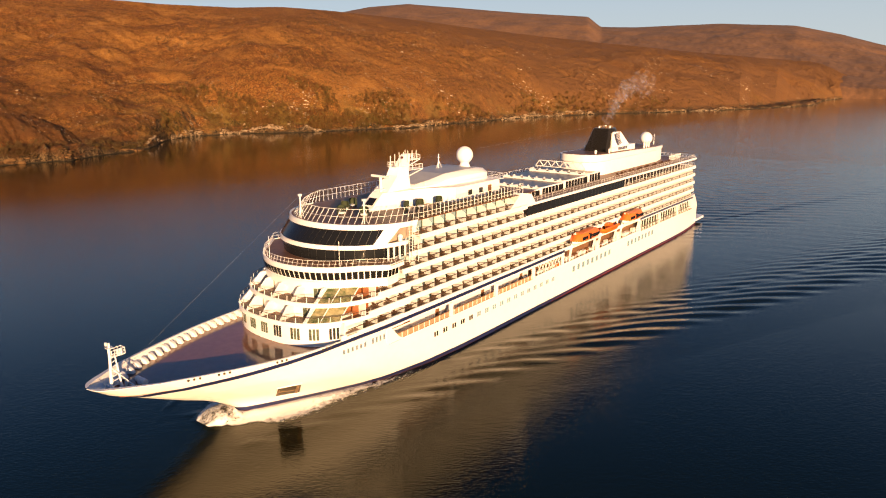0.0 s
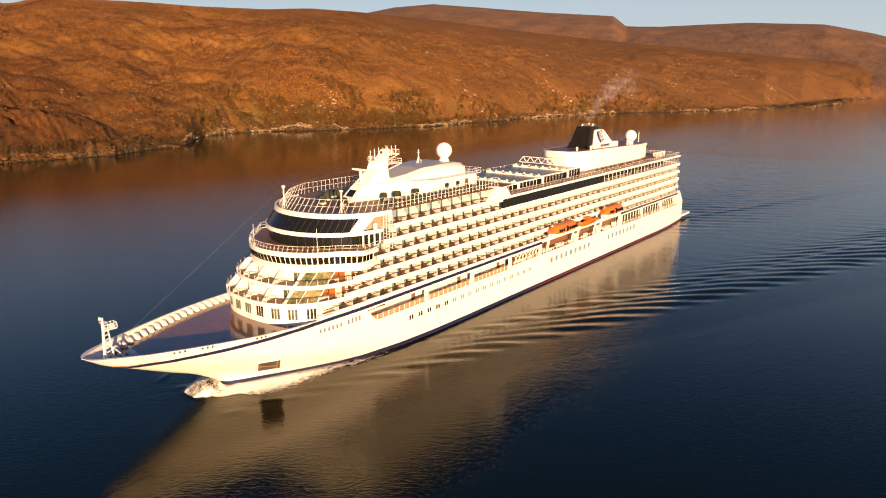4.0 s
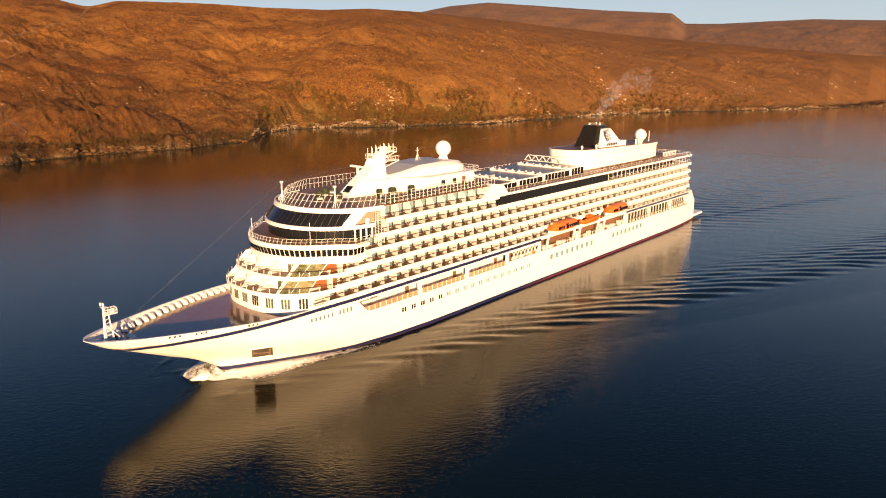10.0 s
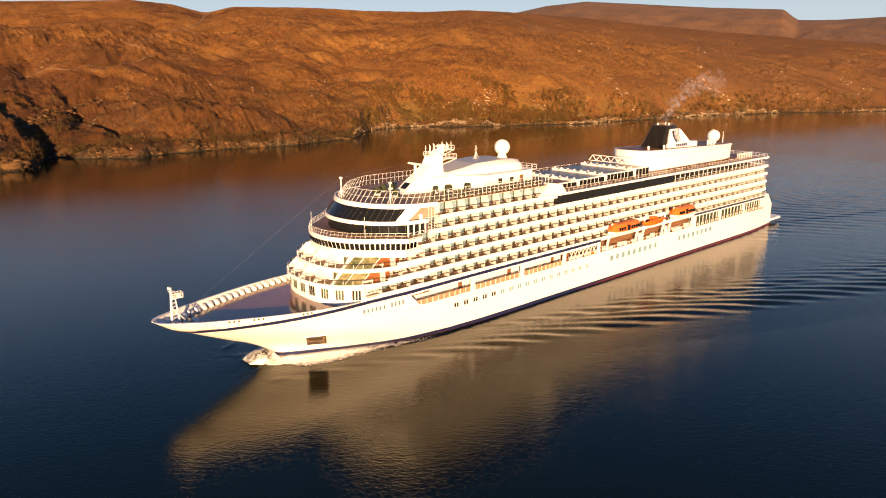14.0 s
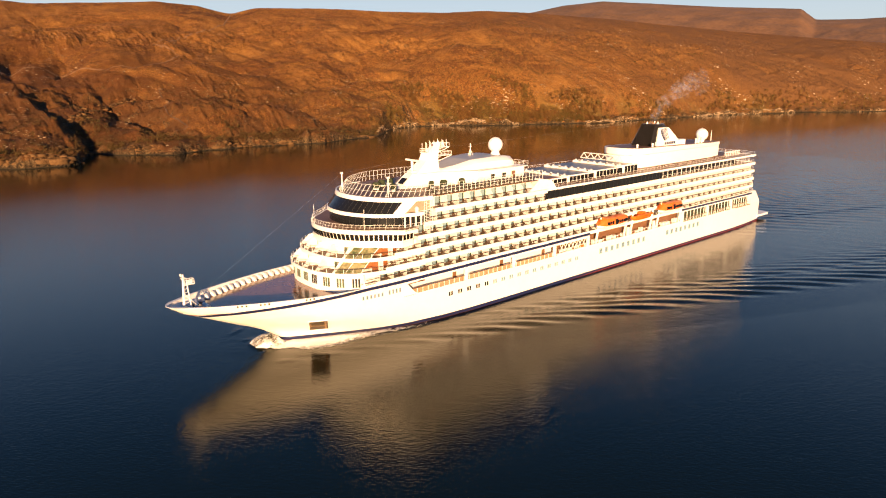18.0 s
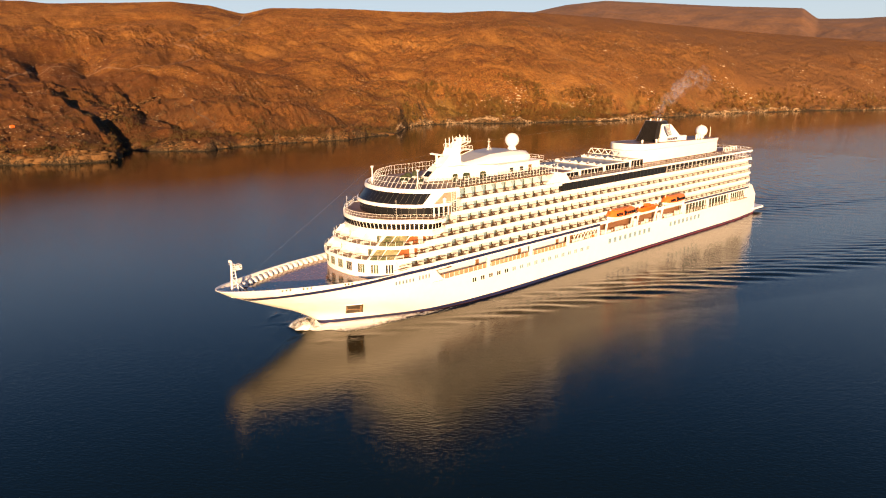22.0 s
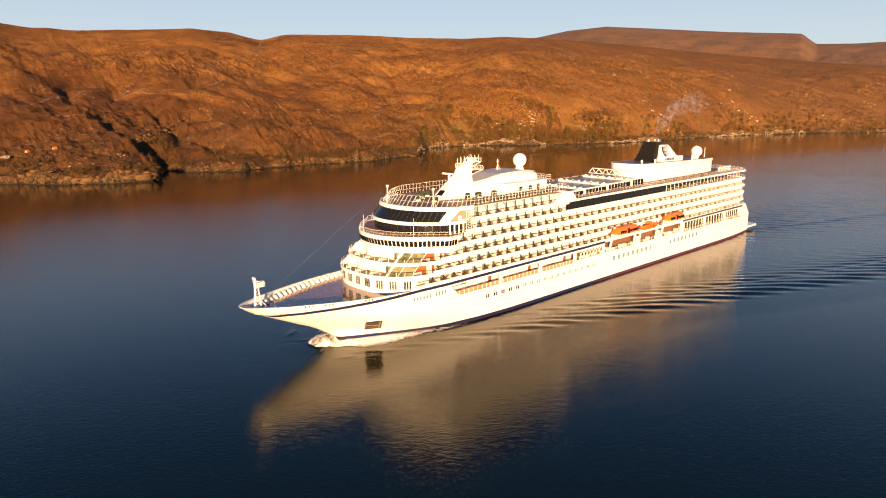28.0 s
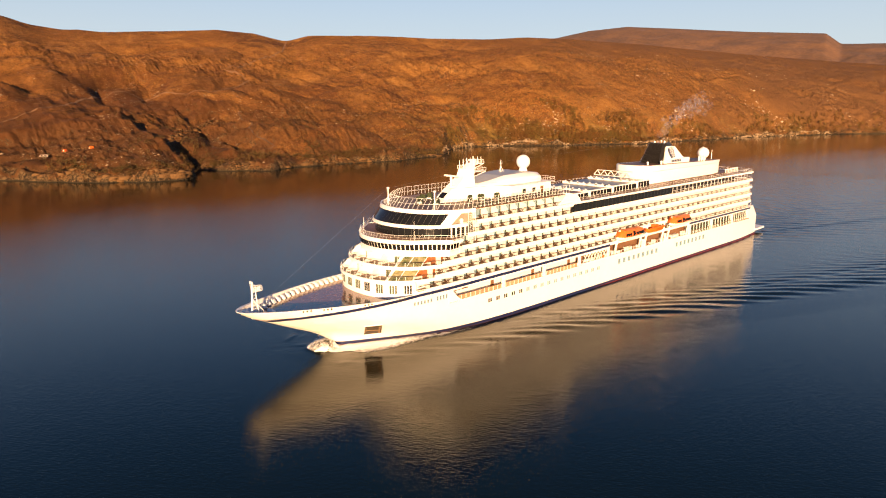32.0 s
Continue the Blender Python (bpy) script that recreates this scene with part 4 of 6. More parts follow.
# ---- long dark window and open after deck (level 4) ----
for sd in (1, -1):
    part("pool_window", Form().box(-35, 19, sd * 14.1, sd * 14.38, F[4] + 0.25, F[5] - 0.35), DARKGLASS, ship, "long black pool deck window")
    part("pool_sill", Form().box(-35, 19, sd * 14.0, sd * 14.42, F[4] - 0.85, F[4] + 0.25), WHITE, ship)
    part("pool_fascia", Form().box(AFT, 19, sd * 14.0, sd * 14.42, F[5] - 0.35, F[5] + 0.2), WHITE, ship, "white edge of the upper deck")
    part("after_sill", Form().box(AFT, -35, sd * 14.0, sd * 14.42, F[4] - 0.85, F[4] + 0.1), WHITE, ship)
floor_plate("upper_deck", [(AFT, -14.2), (20, -14.2), (20, 14.2), (AFT, 14.2)], F[5], TEAK, "brown upper deck")
floor_plate("after_deck", [(AFT, -14.2), (-35, -14.2), (-35, 14.2), (AFT, 14.2)], F[4], TEAK)
part("after_lounge", Form().box(-88, -35, -12.2, 12.2, F[4], F[5] - 0.12), DARKGLASS, ship, "dark windows of the after lounge")

# ---- railings ----
def railing(name, pts, z, h=1.1, step=1.5, lean=0.0):
    """Posts and bars along a line of plan points."""
    f = Form()
    for (xa, ya), (xb, yb) in zip(pts[:-1], pts[1:]):
        n = max(1, round(math.hypot(xb - xa, yb - ya) / step))
        for j in range(n):
            x, y = xa + (xb - xa) * j / n, ya + (yb - ya) * j / n
            f.bar((x, y, z), (x - lean, y, z + h), 0.032)
        for q in (1.0, 0.5):
            f.bar((xa - lean * q, ya, z + h * q), (xb - lean * q, yb, z + h * q), 0.02 if q < 1 else 0.036)
    return part(name, f, STEEL, ship, "white steel railing")


for sd in (1, -1):
    railing("deck_railing", [(18, sd * 14.2), (-96, sd * 14.2)], F[5] + 0.2, 1.1, 1.8)
    railing("deck_railing", [(-36, sd * 14.2), (-96, sd * 14.2)], F[4] + 0.1, 1.0, 1.8)
railing("bridge_roof_railing", walkl, z4 + 0.1, 1.1, 1.3, 0.4)

# ---- upper deckhouse, mast, domes ----
hb_, ht_ = [(57.0, 1.6), (52, 3.2), (43, 4.6), (38, 8.2), (21.5, 8.4), (21.5, -8.4), (38, -8.2), (43, -4.6), (52, -3.2), (57.0, -1.6)], [(53.0, 1.4), (50, 2.8), (43, 4.4), (38, 8.1), (21.5, 8.2), (21.5, -8.2), (38, -8.1), (43, -4.4), (50, -2.8), (53.0, -1.4)]
upper_house = part("upper_house", Form().loft([[(x, y, F[6]) for x, y in hb_], [(x, y, 32.7) for x, y in ht_]], True, True), WHITE, ship, "white upper deckhouse with a raked front")
part("house_front_window", Form().loft([[(56.0 - o, 1.2, 30.6), (56.0 - o, -0.6, 30.6), (54.6 - o, -0.6, 31.8), (54.6 - o, 1.2, 31.8)] for o in (-0.06, 0.2)], True, True), DARKGLASS, upper_house, "dark raked window")
rings = []
for x, hw, z0, z1 in ((45.0, 2.6, 32.7, 32.95), (41, 4.6, 32.7, 34.0), (37, 5.8, 32.7, 35.0), (30, 6.5, 32.7, 35.3), (25.5, 6.5, 32.7, 35.2), (23.5, 6.2, 32.7, 35.0), (22.0, 5.2, 32.7, 34.2)):
    rings.append([(x, hw, z0), (x, hw, z1 - min(0.9, (z1 - z0) * 0.8)), (x, hw - 1.2, z1), (x, -hw + 1.2, z1), (x, -hw, z1 - min(0.9, (z1 - z0) * 0.8)), (x, -hw, z0)])
part("house_roof", Form().loft(rings, True, True), WHITE, ship, "white sloping roof", True)
part("dome_base", Form().bar((24.0, 0.2, 35.0), (24.0, 0.2, 36.2), (1.3, 0.9), 12), WHITE, ship)
part("satellite_dome", Form().ball((24.0, 0.2, 37.65), 1.95, 24, 14), WHITE, ship, "large white satellite dome", True)
sp = Form()
sp.bar((31.5, -1.5, 35), (31.5, -1.5, 38.4), 0.09, 6)
for a in range(3):
    sp.bar((31.5 + 0.9 * math.cos(a * 2.1), -1.5 + 0.9 * math.sin(a * 2.1), 35), (31.5, -1.5, 36.9), 0.06)
sp.bar((30.9, -1.5, 37.6), (32.1, -1.5, 37.6), 0.05)
part("signal_mast", sp, STEEL, ship, "thin white signal mast")
mast = Form().loft([[(xa, -w, z), (xa - 0.5, w, z), (xb + 0.5, w, z), (xb, -w, z)] for xa, xb, z, w in ((55.4, 44.0, 29.6, 2.3), (53.0, 44.4, 32.2, 1.8), (48.9, 44.4, 35.6, 1.25), (48.3, 44.0, 37.2, 1.0))], True, True)
radar_mast = part("radar_mast", mast, WHITE, ship, "broad white raked radar mast")


def mast_shelf(name, x0, x1, w, z, label):
    """A small open platform with a rail and braces."""
    part(name, Form().box(x0, x1, -w, w, z, z + 0.12), STEEL, radar_mast, label)
    for y in (-w, w):
        for x in np.linspace(x0, x1, 5):
            part("stanchion", Form().bar((x, y, z), (x, y, z + 1.0), 0.045), STEEL, radar_mast)
        for h, r in ((1.0, 0.045), (0.5, 0.03)):
            part("rail", Form().bar((x0, y, z + h), (x1, y, z + h), r), STEEL, radar_mast)
        part("brace", Form().bar((x0, y, z), (45.5, y * 0.5, z - 1.5), 0.1), STEEL, radar_mast)
    for x in (x0, x1):
        part("rail", Form().bar((x, -w, z + 1.0), (x, w, z + 1.0), 0.045), STEEL, radar_mast)


mast_shelf("mast_platform", 40.6, 45.0, 1.4, 36.3, "white aerial platform with a rail")
mast_shelf("mast_platform", 46.6, 48.6, 1.1, 37.2, "white lookout platform on the mast")
mast_shelf("mast_platform", 41.0, 44.6, 1.0, 38.3, "white upper aerial platform")
part("mast_head", Form().loft([[(47.6, -0.7, 37.0), (47.6, 0.7, 37.0), (44.2, 0.7, 37.0), (44.2, -0.7, 37.0)], [(45.2, -0.5, 39.6), (45.2, 0.5, 39.6), (43.4, 0.5, 39.6), (43.4, -0.5, 39.6)]], True, True), WHITE2, radar_mast, "white mast head")
for i in range(14):
    x, y = 41.0 + 0.56 * i, -1.2 + (i * 1.7) % 2.4
    part("mast_aerial", Form().bar((x, y, 38.0 if i < 8 else 37.0), (x, y, 39.4 + 1.1 * ((i * 37) % 10) / 10), 0.07, 5), STEEL, radar_mast)
part("mast_lamp", Form().ball((46.6, 1.0, 39.1), 0.28, 8, 6), BOOT, radar_mast, "small red mast lamp")
part("radar_post", Form().bar((52.0, 0, 32), (52.0, 0, 35.6), 0.32, 8).box(51.0, 53.0, -0.8, 0.8, 33.2, 33.35), STEEL, ship)
part("radar_scanner", Form().box(51.75, 52.25, -2.4, 2.4, 35.6, 36.0), STEEL, ship, "white T-shaped radar scanner")

# ---- pool roof ----
ROOF = ((16.5, 5.2, 27.9), (4.7, -7.0, 28.1), (-7.5, -21.0, 28.4), (-21.5, -29.0, 28.7))
BEAMS = []
for xa, xb, z in ROOF:
    part("pool_roof_glass", Form().box(xb, xa, -9.0, 9.3, z, z + 0.12), POOLGLASS, ship, "blue grey sliding glass roof")
    BEAMS.append(part("pool_roof_beam", Form().box(xa - 0.4, xa + 0.35, -9.2, 9.5, z - 0.5, z + 0.45), WHITE, ship, "white roof beam with small lamps"))
    for sd in (1, -1):
        part("pool_roof_wall", Form().box(xb, xa, sd * 9.3, sd * 9.5, F[5], z + 0.1), DARKGLASS, ship, "dark side window of the pool roof")

# ---- funnel house ----
fh = [(-31, 2.5), (-32, 4.6), (-35, 6.2), (-40, 6.6), (-80, 6.6), (-88, 5.2), (-88, -5.2), (-80, -6.6), (-40, -6.6), (-35, -6.2), (-32, -4.6), (-31, -2.5)]
rim = lambda x: 33.0 + (x + 31) * 0.022
part("funnel_house", Form().loft([[(x, y, F[5]) for x, y in fh], [(x, y, 30.7) for x, y in fh], [(x + (0.35 if x > -40 else 0), y * 1.05, 30.95) for x, y in fh], [(x + (0.35 if x > -40 else 0), y * 1.07, rim(x)) for x, y in fh]], True, True), WHITE, ship, "white funnel deckhouse with a rounded front", True)
fu = Form().loft([[(a, 3.6 * w, z), (a - 1.5, 4.2 * w, z), (b, 2.6 * w, z), (b, -2.6 * w, z), (a - 1.5, -4.2 * w, z), (a, -3.6 * w, z)] for a, b, z, w in ((-44.5, -62.5, 32.3, 1.0), (-48.8, -55.2, 39.6, 0.7))], True, True)
funnel = part("funnel", fu, BLACK, ship, "black louvred funnel")
part("satellite_dome", Form().ball((-81.0, 2.0, 34.5), 2.15, 24, 14), WHITE, ship, "white satellite dome", True)
part("dome_base", Form().bar((-81, 2.0, 31.6), (-81, 2.0, 33.0), 1.0, 12), WHITE, ship)

# ---- lifeboats ----
def lifeboat(x, length, z, tender):
    """A covered boat: hull, canopy, windows, door and lifting hooks."""
    y0, w0 = 15.5, 1.75
    st = ((0, 0.15, 0.25), (0.05, 0.55, 0.7), (0.16, 0.9, 1.0), (0.5, 1, 1.0), (0.84, 0.9, 0.95), (0.95, 0.5, 0.6), (1, 0.12, 0.2))
    gun = lambda u: z + (0.85 if tender else 1.15) + 0.5 * abs(2 * u - 1) ** 2.5
    sec = ((-1, 1), (-0.95, 0.55), (-0.6, 0.12), (0, 0), (0.6, 0.12), (0.95, 0.55), (1, 1))
    hullb = Form().loft([[(x + length * (u - 0.5), y0 + w * w0 * c, gun(u) - (gun(u) - z) * (1 - h) * min(1, w + 0.15)) for c, h in sec] for u, w, t in st], False, False)
    base = Vector((x, y0, z))
    root = tagged(new("lifeboat" if tender else "rescue_boat"), "orange covered lifeboat with a white hull, hanging from davits" if tender else "open orange rescue boat hanging from davits", "lifeboat", "boats along the ship's side")
    part("hull", hullb, WHITE if tender else ORANGE, root, "white hull" if tender else "", True)
    if tender:
        top = ((-1, 0), (-0.96, 0.55), (-0.7, 0.92), (0, 1.0), (0.7, 0.92), (0.96, 0.55), (1, 0))
        can = Form().loft([[(x + length * (u - 0.5), y0 + w * w0 * c, gun(u) + 2.2 * h * t * (0.35 if u > 0.9 else 1)) for c, h in top] for u, w, t in st])
        part("canopy", can, ORANGE, root, "orange canopy", True)
        part("gunwale", Form().box(x - length * 0.42, x + length * 0.42, y0 + w0 - 0.05, y0 + w0 + 0.08, z + 0.78, z + 0.93), WHITE2, root)
        for i in (0, 1, 2, 3, 4, 6, 7, 8):
            xx = x - length * 0.36 + i * length * 0.075
            part("window", Form().box(xx, xx + 0.74, y0 + w0 - 0.3, y0 + w0 + 0.04, z + 1.3, z + 2.15), DARKGLASS, root)
        part("door", Form().box(x - 0.5, x + 0.45, y0 + w0 - 0.3, y0 + w0 + 0.08, z + 1.0, z + 2.55), DARKGLASS, root)
        part("hatch", Form().slab([(x + length * (0.3 + 0.05 * math.cos(q)), y0 + 0.6 * math.sin(q)) for q in np.linspace(0, 6.28, 11)[:-1]], z + 2.9, z + 3.25), ORANGE, root)
    else:
        part("console", Form().box(x - 1.6, x + 0.4, y0 - 0.7, y0 + 0.7, z + 0.9, z + 2.3), ORANGE, root)
        part("seat", Form().box(x - 3.4, x - 2.0, y0 - 0.9, y0 + 0.9, z + 0.9, z + 1.5), ORANGE, root)
        part("tube", Form().bar((x - 4.2, y0 + 1.4, z + 1.5), (x + 4.2, y0 + 1.4, z + 1.5), 0.35, 8), ORANGE, root, "", True)
    for dx in (-0.36, 0.36):
        part("hook", Form().bar((x + length * dx, y0, z + 2.4), (x + length * dx, y0, z + 3.4), 0.1, 6), STEEL, root)
    for o in root.children:
        o.location = -base
    return aboard(root, Matrix.Translation(base))


lifeboat(-8.6, 14.5, 13.1, True)
lifeboat(-23.0, 10.2, 13.3, False)
lifeboat(-39.2, 13.6, 13.5, True)

# ---- stern ----
part("stern_platform", Form().slab([(-108.5, 13.4), (-117.5, 13.3), (-118.6, 12.0), (-119, 8), (-119, -8), (-118.6, -12.0), (-117.5, -13.3), (-108.5, -13.4)], 1.9, 2.6), WHITE, ship, "white platform at the stern")
part("stern_block", Form().loft([[(-110, 12.6, 8.2), (AFT, 13.9, 8.2), (AFT, -13.9, 8.2), (-110, -12.6, 8.2)], [(-104.5, 13.2, 12.75), (AFT, 13.9, 12.75), (AFT, -13.9, 12.75), (-104.5, -13.2, 12.75)]], True, True), WHITE, ship, "white raked stern")
legs = Form().bar((108.9, 0, 10.7), (108.5, 0, 18.5), (0.26, 0.15), 8).bar((107.3, 0, 10.7), (107.9, 0, 16.6), (0.16, 0.1), 6)
for q in range(8):
    legs.bar((108.8 - 0.04 * q, 0, 11.2 + 0.7 * q), (107.4 + 0.07 * q, 0, 11.5 + 0.7 * q), 0.06, 4)
part("bow_mast", legs, WHITE, ship, "white lattice foremast")

# ---- hull details ----
window_pair = Form().box(-0.62, -0.12, -0.03, 0.05, -0.5, 0.5).box(0.12, 0.62, -0.03, 0.05, -0.5, 0.5).mesh("hull_window", WINDOW)
# reflecting panes: their paleness lies in the colour
pale_pair = Form().box(-0.62, -0.12, -0.03, 0.05, -0.5, 0.5).box(0.12, 0.62, -0.03, 0.05, -0.5, 0.5).mesh("hull_window", PALEGLASS)
wide_window = Form().box(-0.62, 0.62, -0.03, 0.05, -0.75, 0.75).mesh("hull_window", PALEGLASS)
for i in range(17):
    x = 52.5 - i * 2.93
    place(part("hull_window", window_pair if i < 5 else pale_pair, None, hull), x, half_breadth(x, 6.0) + 0.0, 6.0)
for x0, n in ((-5.5, 9), (-41.0, 8)):
    for i in range(n):
        x = x0 - i * 2.75
        place(part("hull_window", wide_window, None, hull), x, half_breadth(x, 6.2), 6.2)


def anchor_pocket():
    """Recess for the anchor in the flare of the bow: frame, dark back and anchor bars."""
    def on(x, z, out):
        return (x, half_breadth(x, z) + out, z)
    corner = ((87.35, 6.22), (83.83, 6.24), (81.85, 2.97), (85.1, 2.71))
    f = Form().add([on(*c, 0.05) for c in corner] + [on(*c, -0.4) for c in corner], [(0, 1, 2, 3), (4, 5, 1, 0), (5, 6, 2, 1), (6, 7, 3, 2), (7, 4, 0, 3)])
    root = part("anchor_pocket", f, ANCHOR, ship, "dark recess for the anchor")
    g = Form()
    for a, b in zip(corner, corner[1:] + corner[:1]):
        g.bar(on(*a, 0.06), on(*b, 0.06), 0.12)
    part("pocket_frame", g, WHITE2, root, "pale frame")
    h = Form().bar(on(83.1, 4.4, 0.02), on(86.0, 4.6, 0.02), 0.22, 6).bar(on(82.6, 3.4, 0.05), on(83.9, 5.6, 0.05), 0.26, 6).bar(on(85.4, 3.6, 0.0), on(86.5, 5.5, 0.0), 0.16, 6)
    part("anchor", h, RUST, root, "brown anchor", True)


anchor_pocket()
# ship's name and bow lettering: plain bars
for i in range(12):
    if i == 6:
        continue
    x = 76.4 - i * 0.92
    o = part("name_bar", Form().box(-0.2, 0.2, -0.01, 0.03, -0.5, 0.5), GREY, hull, "grey lettering on the bow" if i == 0 else "")
    slope = math.degrees(math.atan2(half_breadth(x + 1, 9.6) - half_breadth(x - 1, 9.6), 2))
    place(o, x, half_breadth(x, 9.95) + 0.02, 10.0, slope)
for x in (100.5, 96.5, 88.0, 80.0):     # mooring openings through the bulwark
    z = sheer(x) - 0.24
    for j in range(3):
        f = Form().ball((x + (j - 1) * 0.75, half_breadth(x + (j - 1) * 0.75, z) + 0.02, z), 0.2, 8, 6)
        part("fairlead", f, ANCHOR, ship, "rusty mooring fairlead")

# ---- bow mast ----
part("mast_platform", Form().box(106.6, 108.6, -0.55, 0.55, 16.4, 16.55).box(108.0, 108.9, -0.5, 0.5, 17.7, 17.8), WHITE2, ship, "small white mast platform")
g = Form()
for q in (106.6, 107.1, 107.6, 108.1, 108.5):
    g.bar((q, 0.55, 16.5), (q, 0.55, 17.4), 0.05).bar((q, -0.55, 16.5), (q, -0.55, 17.4), 0.05)
for q in (16.95, 17.4):
    g.bar((106.6, 0.55, q), (108.6, 0.55, q), 0.05).bar((106.6, -0.55, q), (108.6, -0.55, q), 0.05).bar((106.6, -0.55, q), (106.6, 0.55, q), 0.05)
g.box(107.0, 107.6, -0.25, 0.25, 16.55, 17.2)
for q in range(9):
    g.bar((108.55, -0.3, 11.2 + q * 0.6), (108.55, 0.3, 11.2 + q * 0.6), 0.04)
part("mast_ladder", g, STEEL, ship, "white ladder and rail on the foremast")
part("mast_lamp", Form().bar((108.9, 0, 18.2), (108.9, 0, 18.7), 0.18, 8), WHITE2, ship)
part("windlass", Form().bar((104.5, -1.2, 11.3), (104.5, 1.2, 11.3), 0.45, 10).box(104.0, 105.0, -0.3, 0.3, 10.9, 11.5), WHITE2, ship, "white windlass on the foredeck tip")
for sy in (-1.0, 1.0):
    for bx in (107.0, 106.3):
        part("bollard", Form().bar((bx, sy, 10.9), (bx, sy, 11.5), 0.2, 8), WHITE2, ship)
part("mast_stay", Form().bar((108.8, 0, 15.0), (105.8, 1.3, 11.0), 0.07, 5), STEEL, ship)
part("mast_stay", Form().bar((108.8, 0, 15.0), (105.8, -1.3, 11.0), 0.07, 5), STEEL, ship)
part("fore_stay", Form().bar((104, -4.5, 12.4), (69.0, -4.5, 33.8), 0.014, 4), WIRE, ship, "thin wire stay")
for a, b in (((69.0, -4.5, 33.8), (51.0, -2.0, 35.8)), ((44.0, 0, 38.4), (31.5, -1.5, 38.0)), ((31.5, -1.5, 38.0), (-42, 0, 40.4))):
    part("dressing_wire", Form().bar(a, b, 0.012, 4), WIRE, ship)
for x, y in ((69.0, -4.5), (65.5, 8.5)):
    f = Form().bar((x, y, F[6]), (x, y, F[6] + 4.2), 0.14, 6).bar((x + 0.5, y, F[6]), (x, y, F[6] + 2.6), 0.06).bar((x - 0.4, y + 0.4, F[6]), (x, y, F[6] + 2.6), 0.06)
    f.box(x - 0.25, x + 0.25, y - 0.25, y + 0.25, F[6] + 4.1, F[6] + 4.5)
    part("light_mast", f, WHITE2, ship, "white light mast on the top deck")
for x, y, z, h in ((77.0, -4.0, z4, 4.2), (72.8, 9.5, z4, 4.4), (42.0, -2.2, 37.5, 2.6)):
    part("whip_aerial", Form().bar((x, y, z), (x, y, z + h), 0.05, 4), STEEL, ship)

# ---- open stair tower beside the balconies ----
tw = Form()
for xx in (58.6, 60.2):
    for yy in (14.4, 15.2):
        tw.bar((xx, yy, F[3] + 1.0), (xx, yy, F[5] + 2.2), 0.05)
for i in range(12):
    z = F[3] + 1.2 + i * 0.62
    tw.bar((58.6, 15.2, z), (60.2, 15.2, z + 0.5), 0.035).bar((60.2, 14.4, z), (60.2, 15.2, z), 0.035)
part("stair_tower", tw, STEEL, ship, "white lattice stair tower")
for i in range(4):
    x = 65.2 - i * 1.5
    part("side_lounge_frame", Form().box(x - 0.1, x + 0.1, 13.7, 14.0, z4 + 0.1, z5 - 0.45), WHITE, ship)

# ---- furniture and planters on the top deck ----
def cabana():
    """A hooded daybed: curved shell and a low seat."""
    root = tagged(new("cabana"), "dark green hooded daybed on the top deck", "daybed", "daybeds on the top deck")
    part("hood", Form().loft([[(math.cos(a) * 0.75 * s, math.sin(a) * 0.95 * s, z) for a in np.linspace(1.2, 5.08, 12)] + [(math.cos(a) * 0.66 * s, math.sin(a) * 0.86 * s, z) for a in np.linspace(5.08, 1.2, 12)] for z, s in ((0.05, 0.92), (0.8, 1.0), (1.5, 0.95), (1.75, 0.7))], True, True), HEDGE, root, "", True)
    part("seat", Form().slab([(0.6, -0.6), (0.6, 0.6), (-0.4, 0.7), (-0.4, -0.7)], 0.15, 0.5), WHITE2, root, "pale cushion")
    return root


daybed = cabana()
for n_, (x, y) in enumerate(((55.0, -5.0), (58.5, -3.6), (60.5, 3.5), (62.0, -1.0), (47.6, 6.4), (42.6, 7.4), (51.0, 6.0))):
    m = pose(x, y, F[6] + 0.03, 0, 0, 20 * n_)
    aboard(copy_thing(daybed, m) if n_ else daybed, m)
def canopy_lounger():
    root = tagged(new("canopy_lounger"), "sun lounger under a small black folding canopy", "lounger", "loungers along the top deck fence")
    arc = [(0.62 * math.cos(a), 0.15 + 1.2 * math.sin(a)) for a in np.linspace(0, math.pi, 9)]
    part("canopy", Form().loft([[(x, w, z) for x, z in arc] + [(x * 0.92, w, 0.15 + (z - 0.15) * 0.93) for x, z in arc[::-1]] for w in (-0.75, 0.75)], True, True), CANOPY, root, "black fabric canopy", True)
    part("mattress", Form().box(-0.5, 0.5, -1.0, 0.9, 0.3, 0.42), WHITE2, root, "pale mattress")
    for sx in (-0.45, 0.45):
        for sy in (-0.9, 0.8):
            part("leg", Form().box(sx - 0.04, sx + 0.04, sy - 0.04, sy + 0.04, 0, 0.3), CANOPY, root)
    return root


one = canopy_lounger()
for i in range(20):
    m = pose(57.0 - i * 1.7, 12.7, F[6] + 0.02)
    aboard(copy_thing(one, m) if i else one, m)

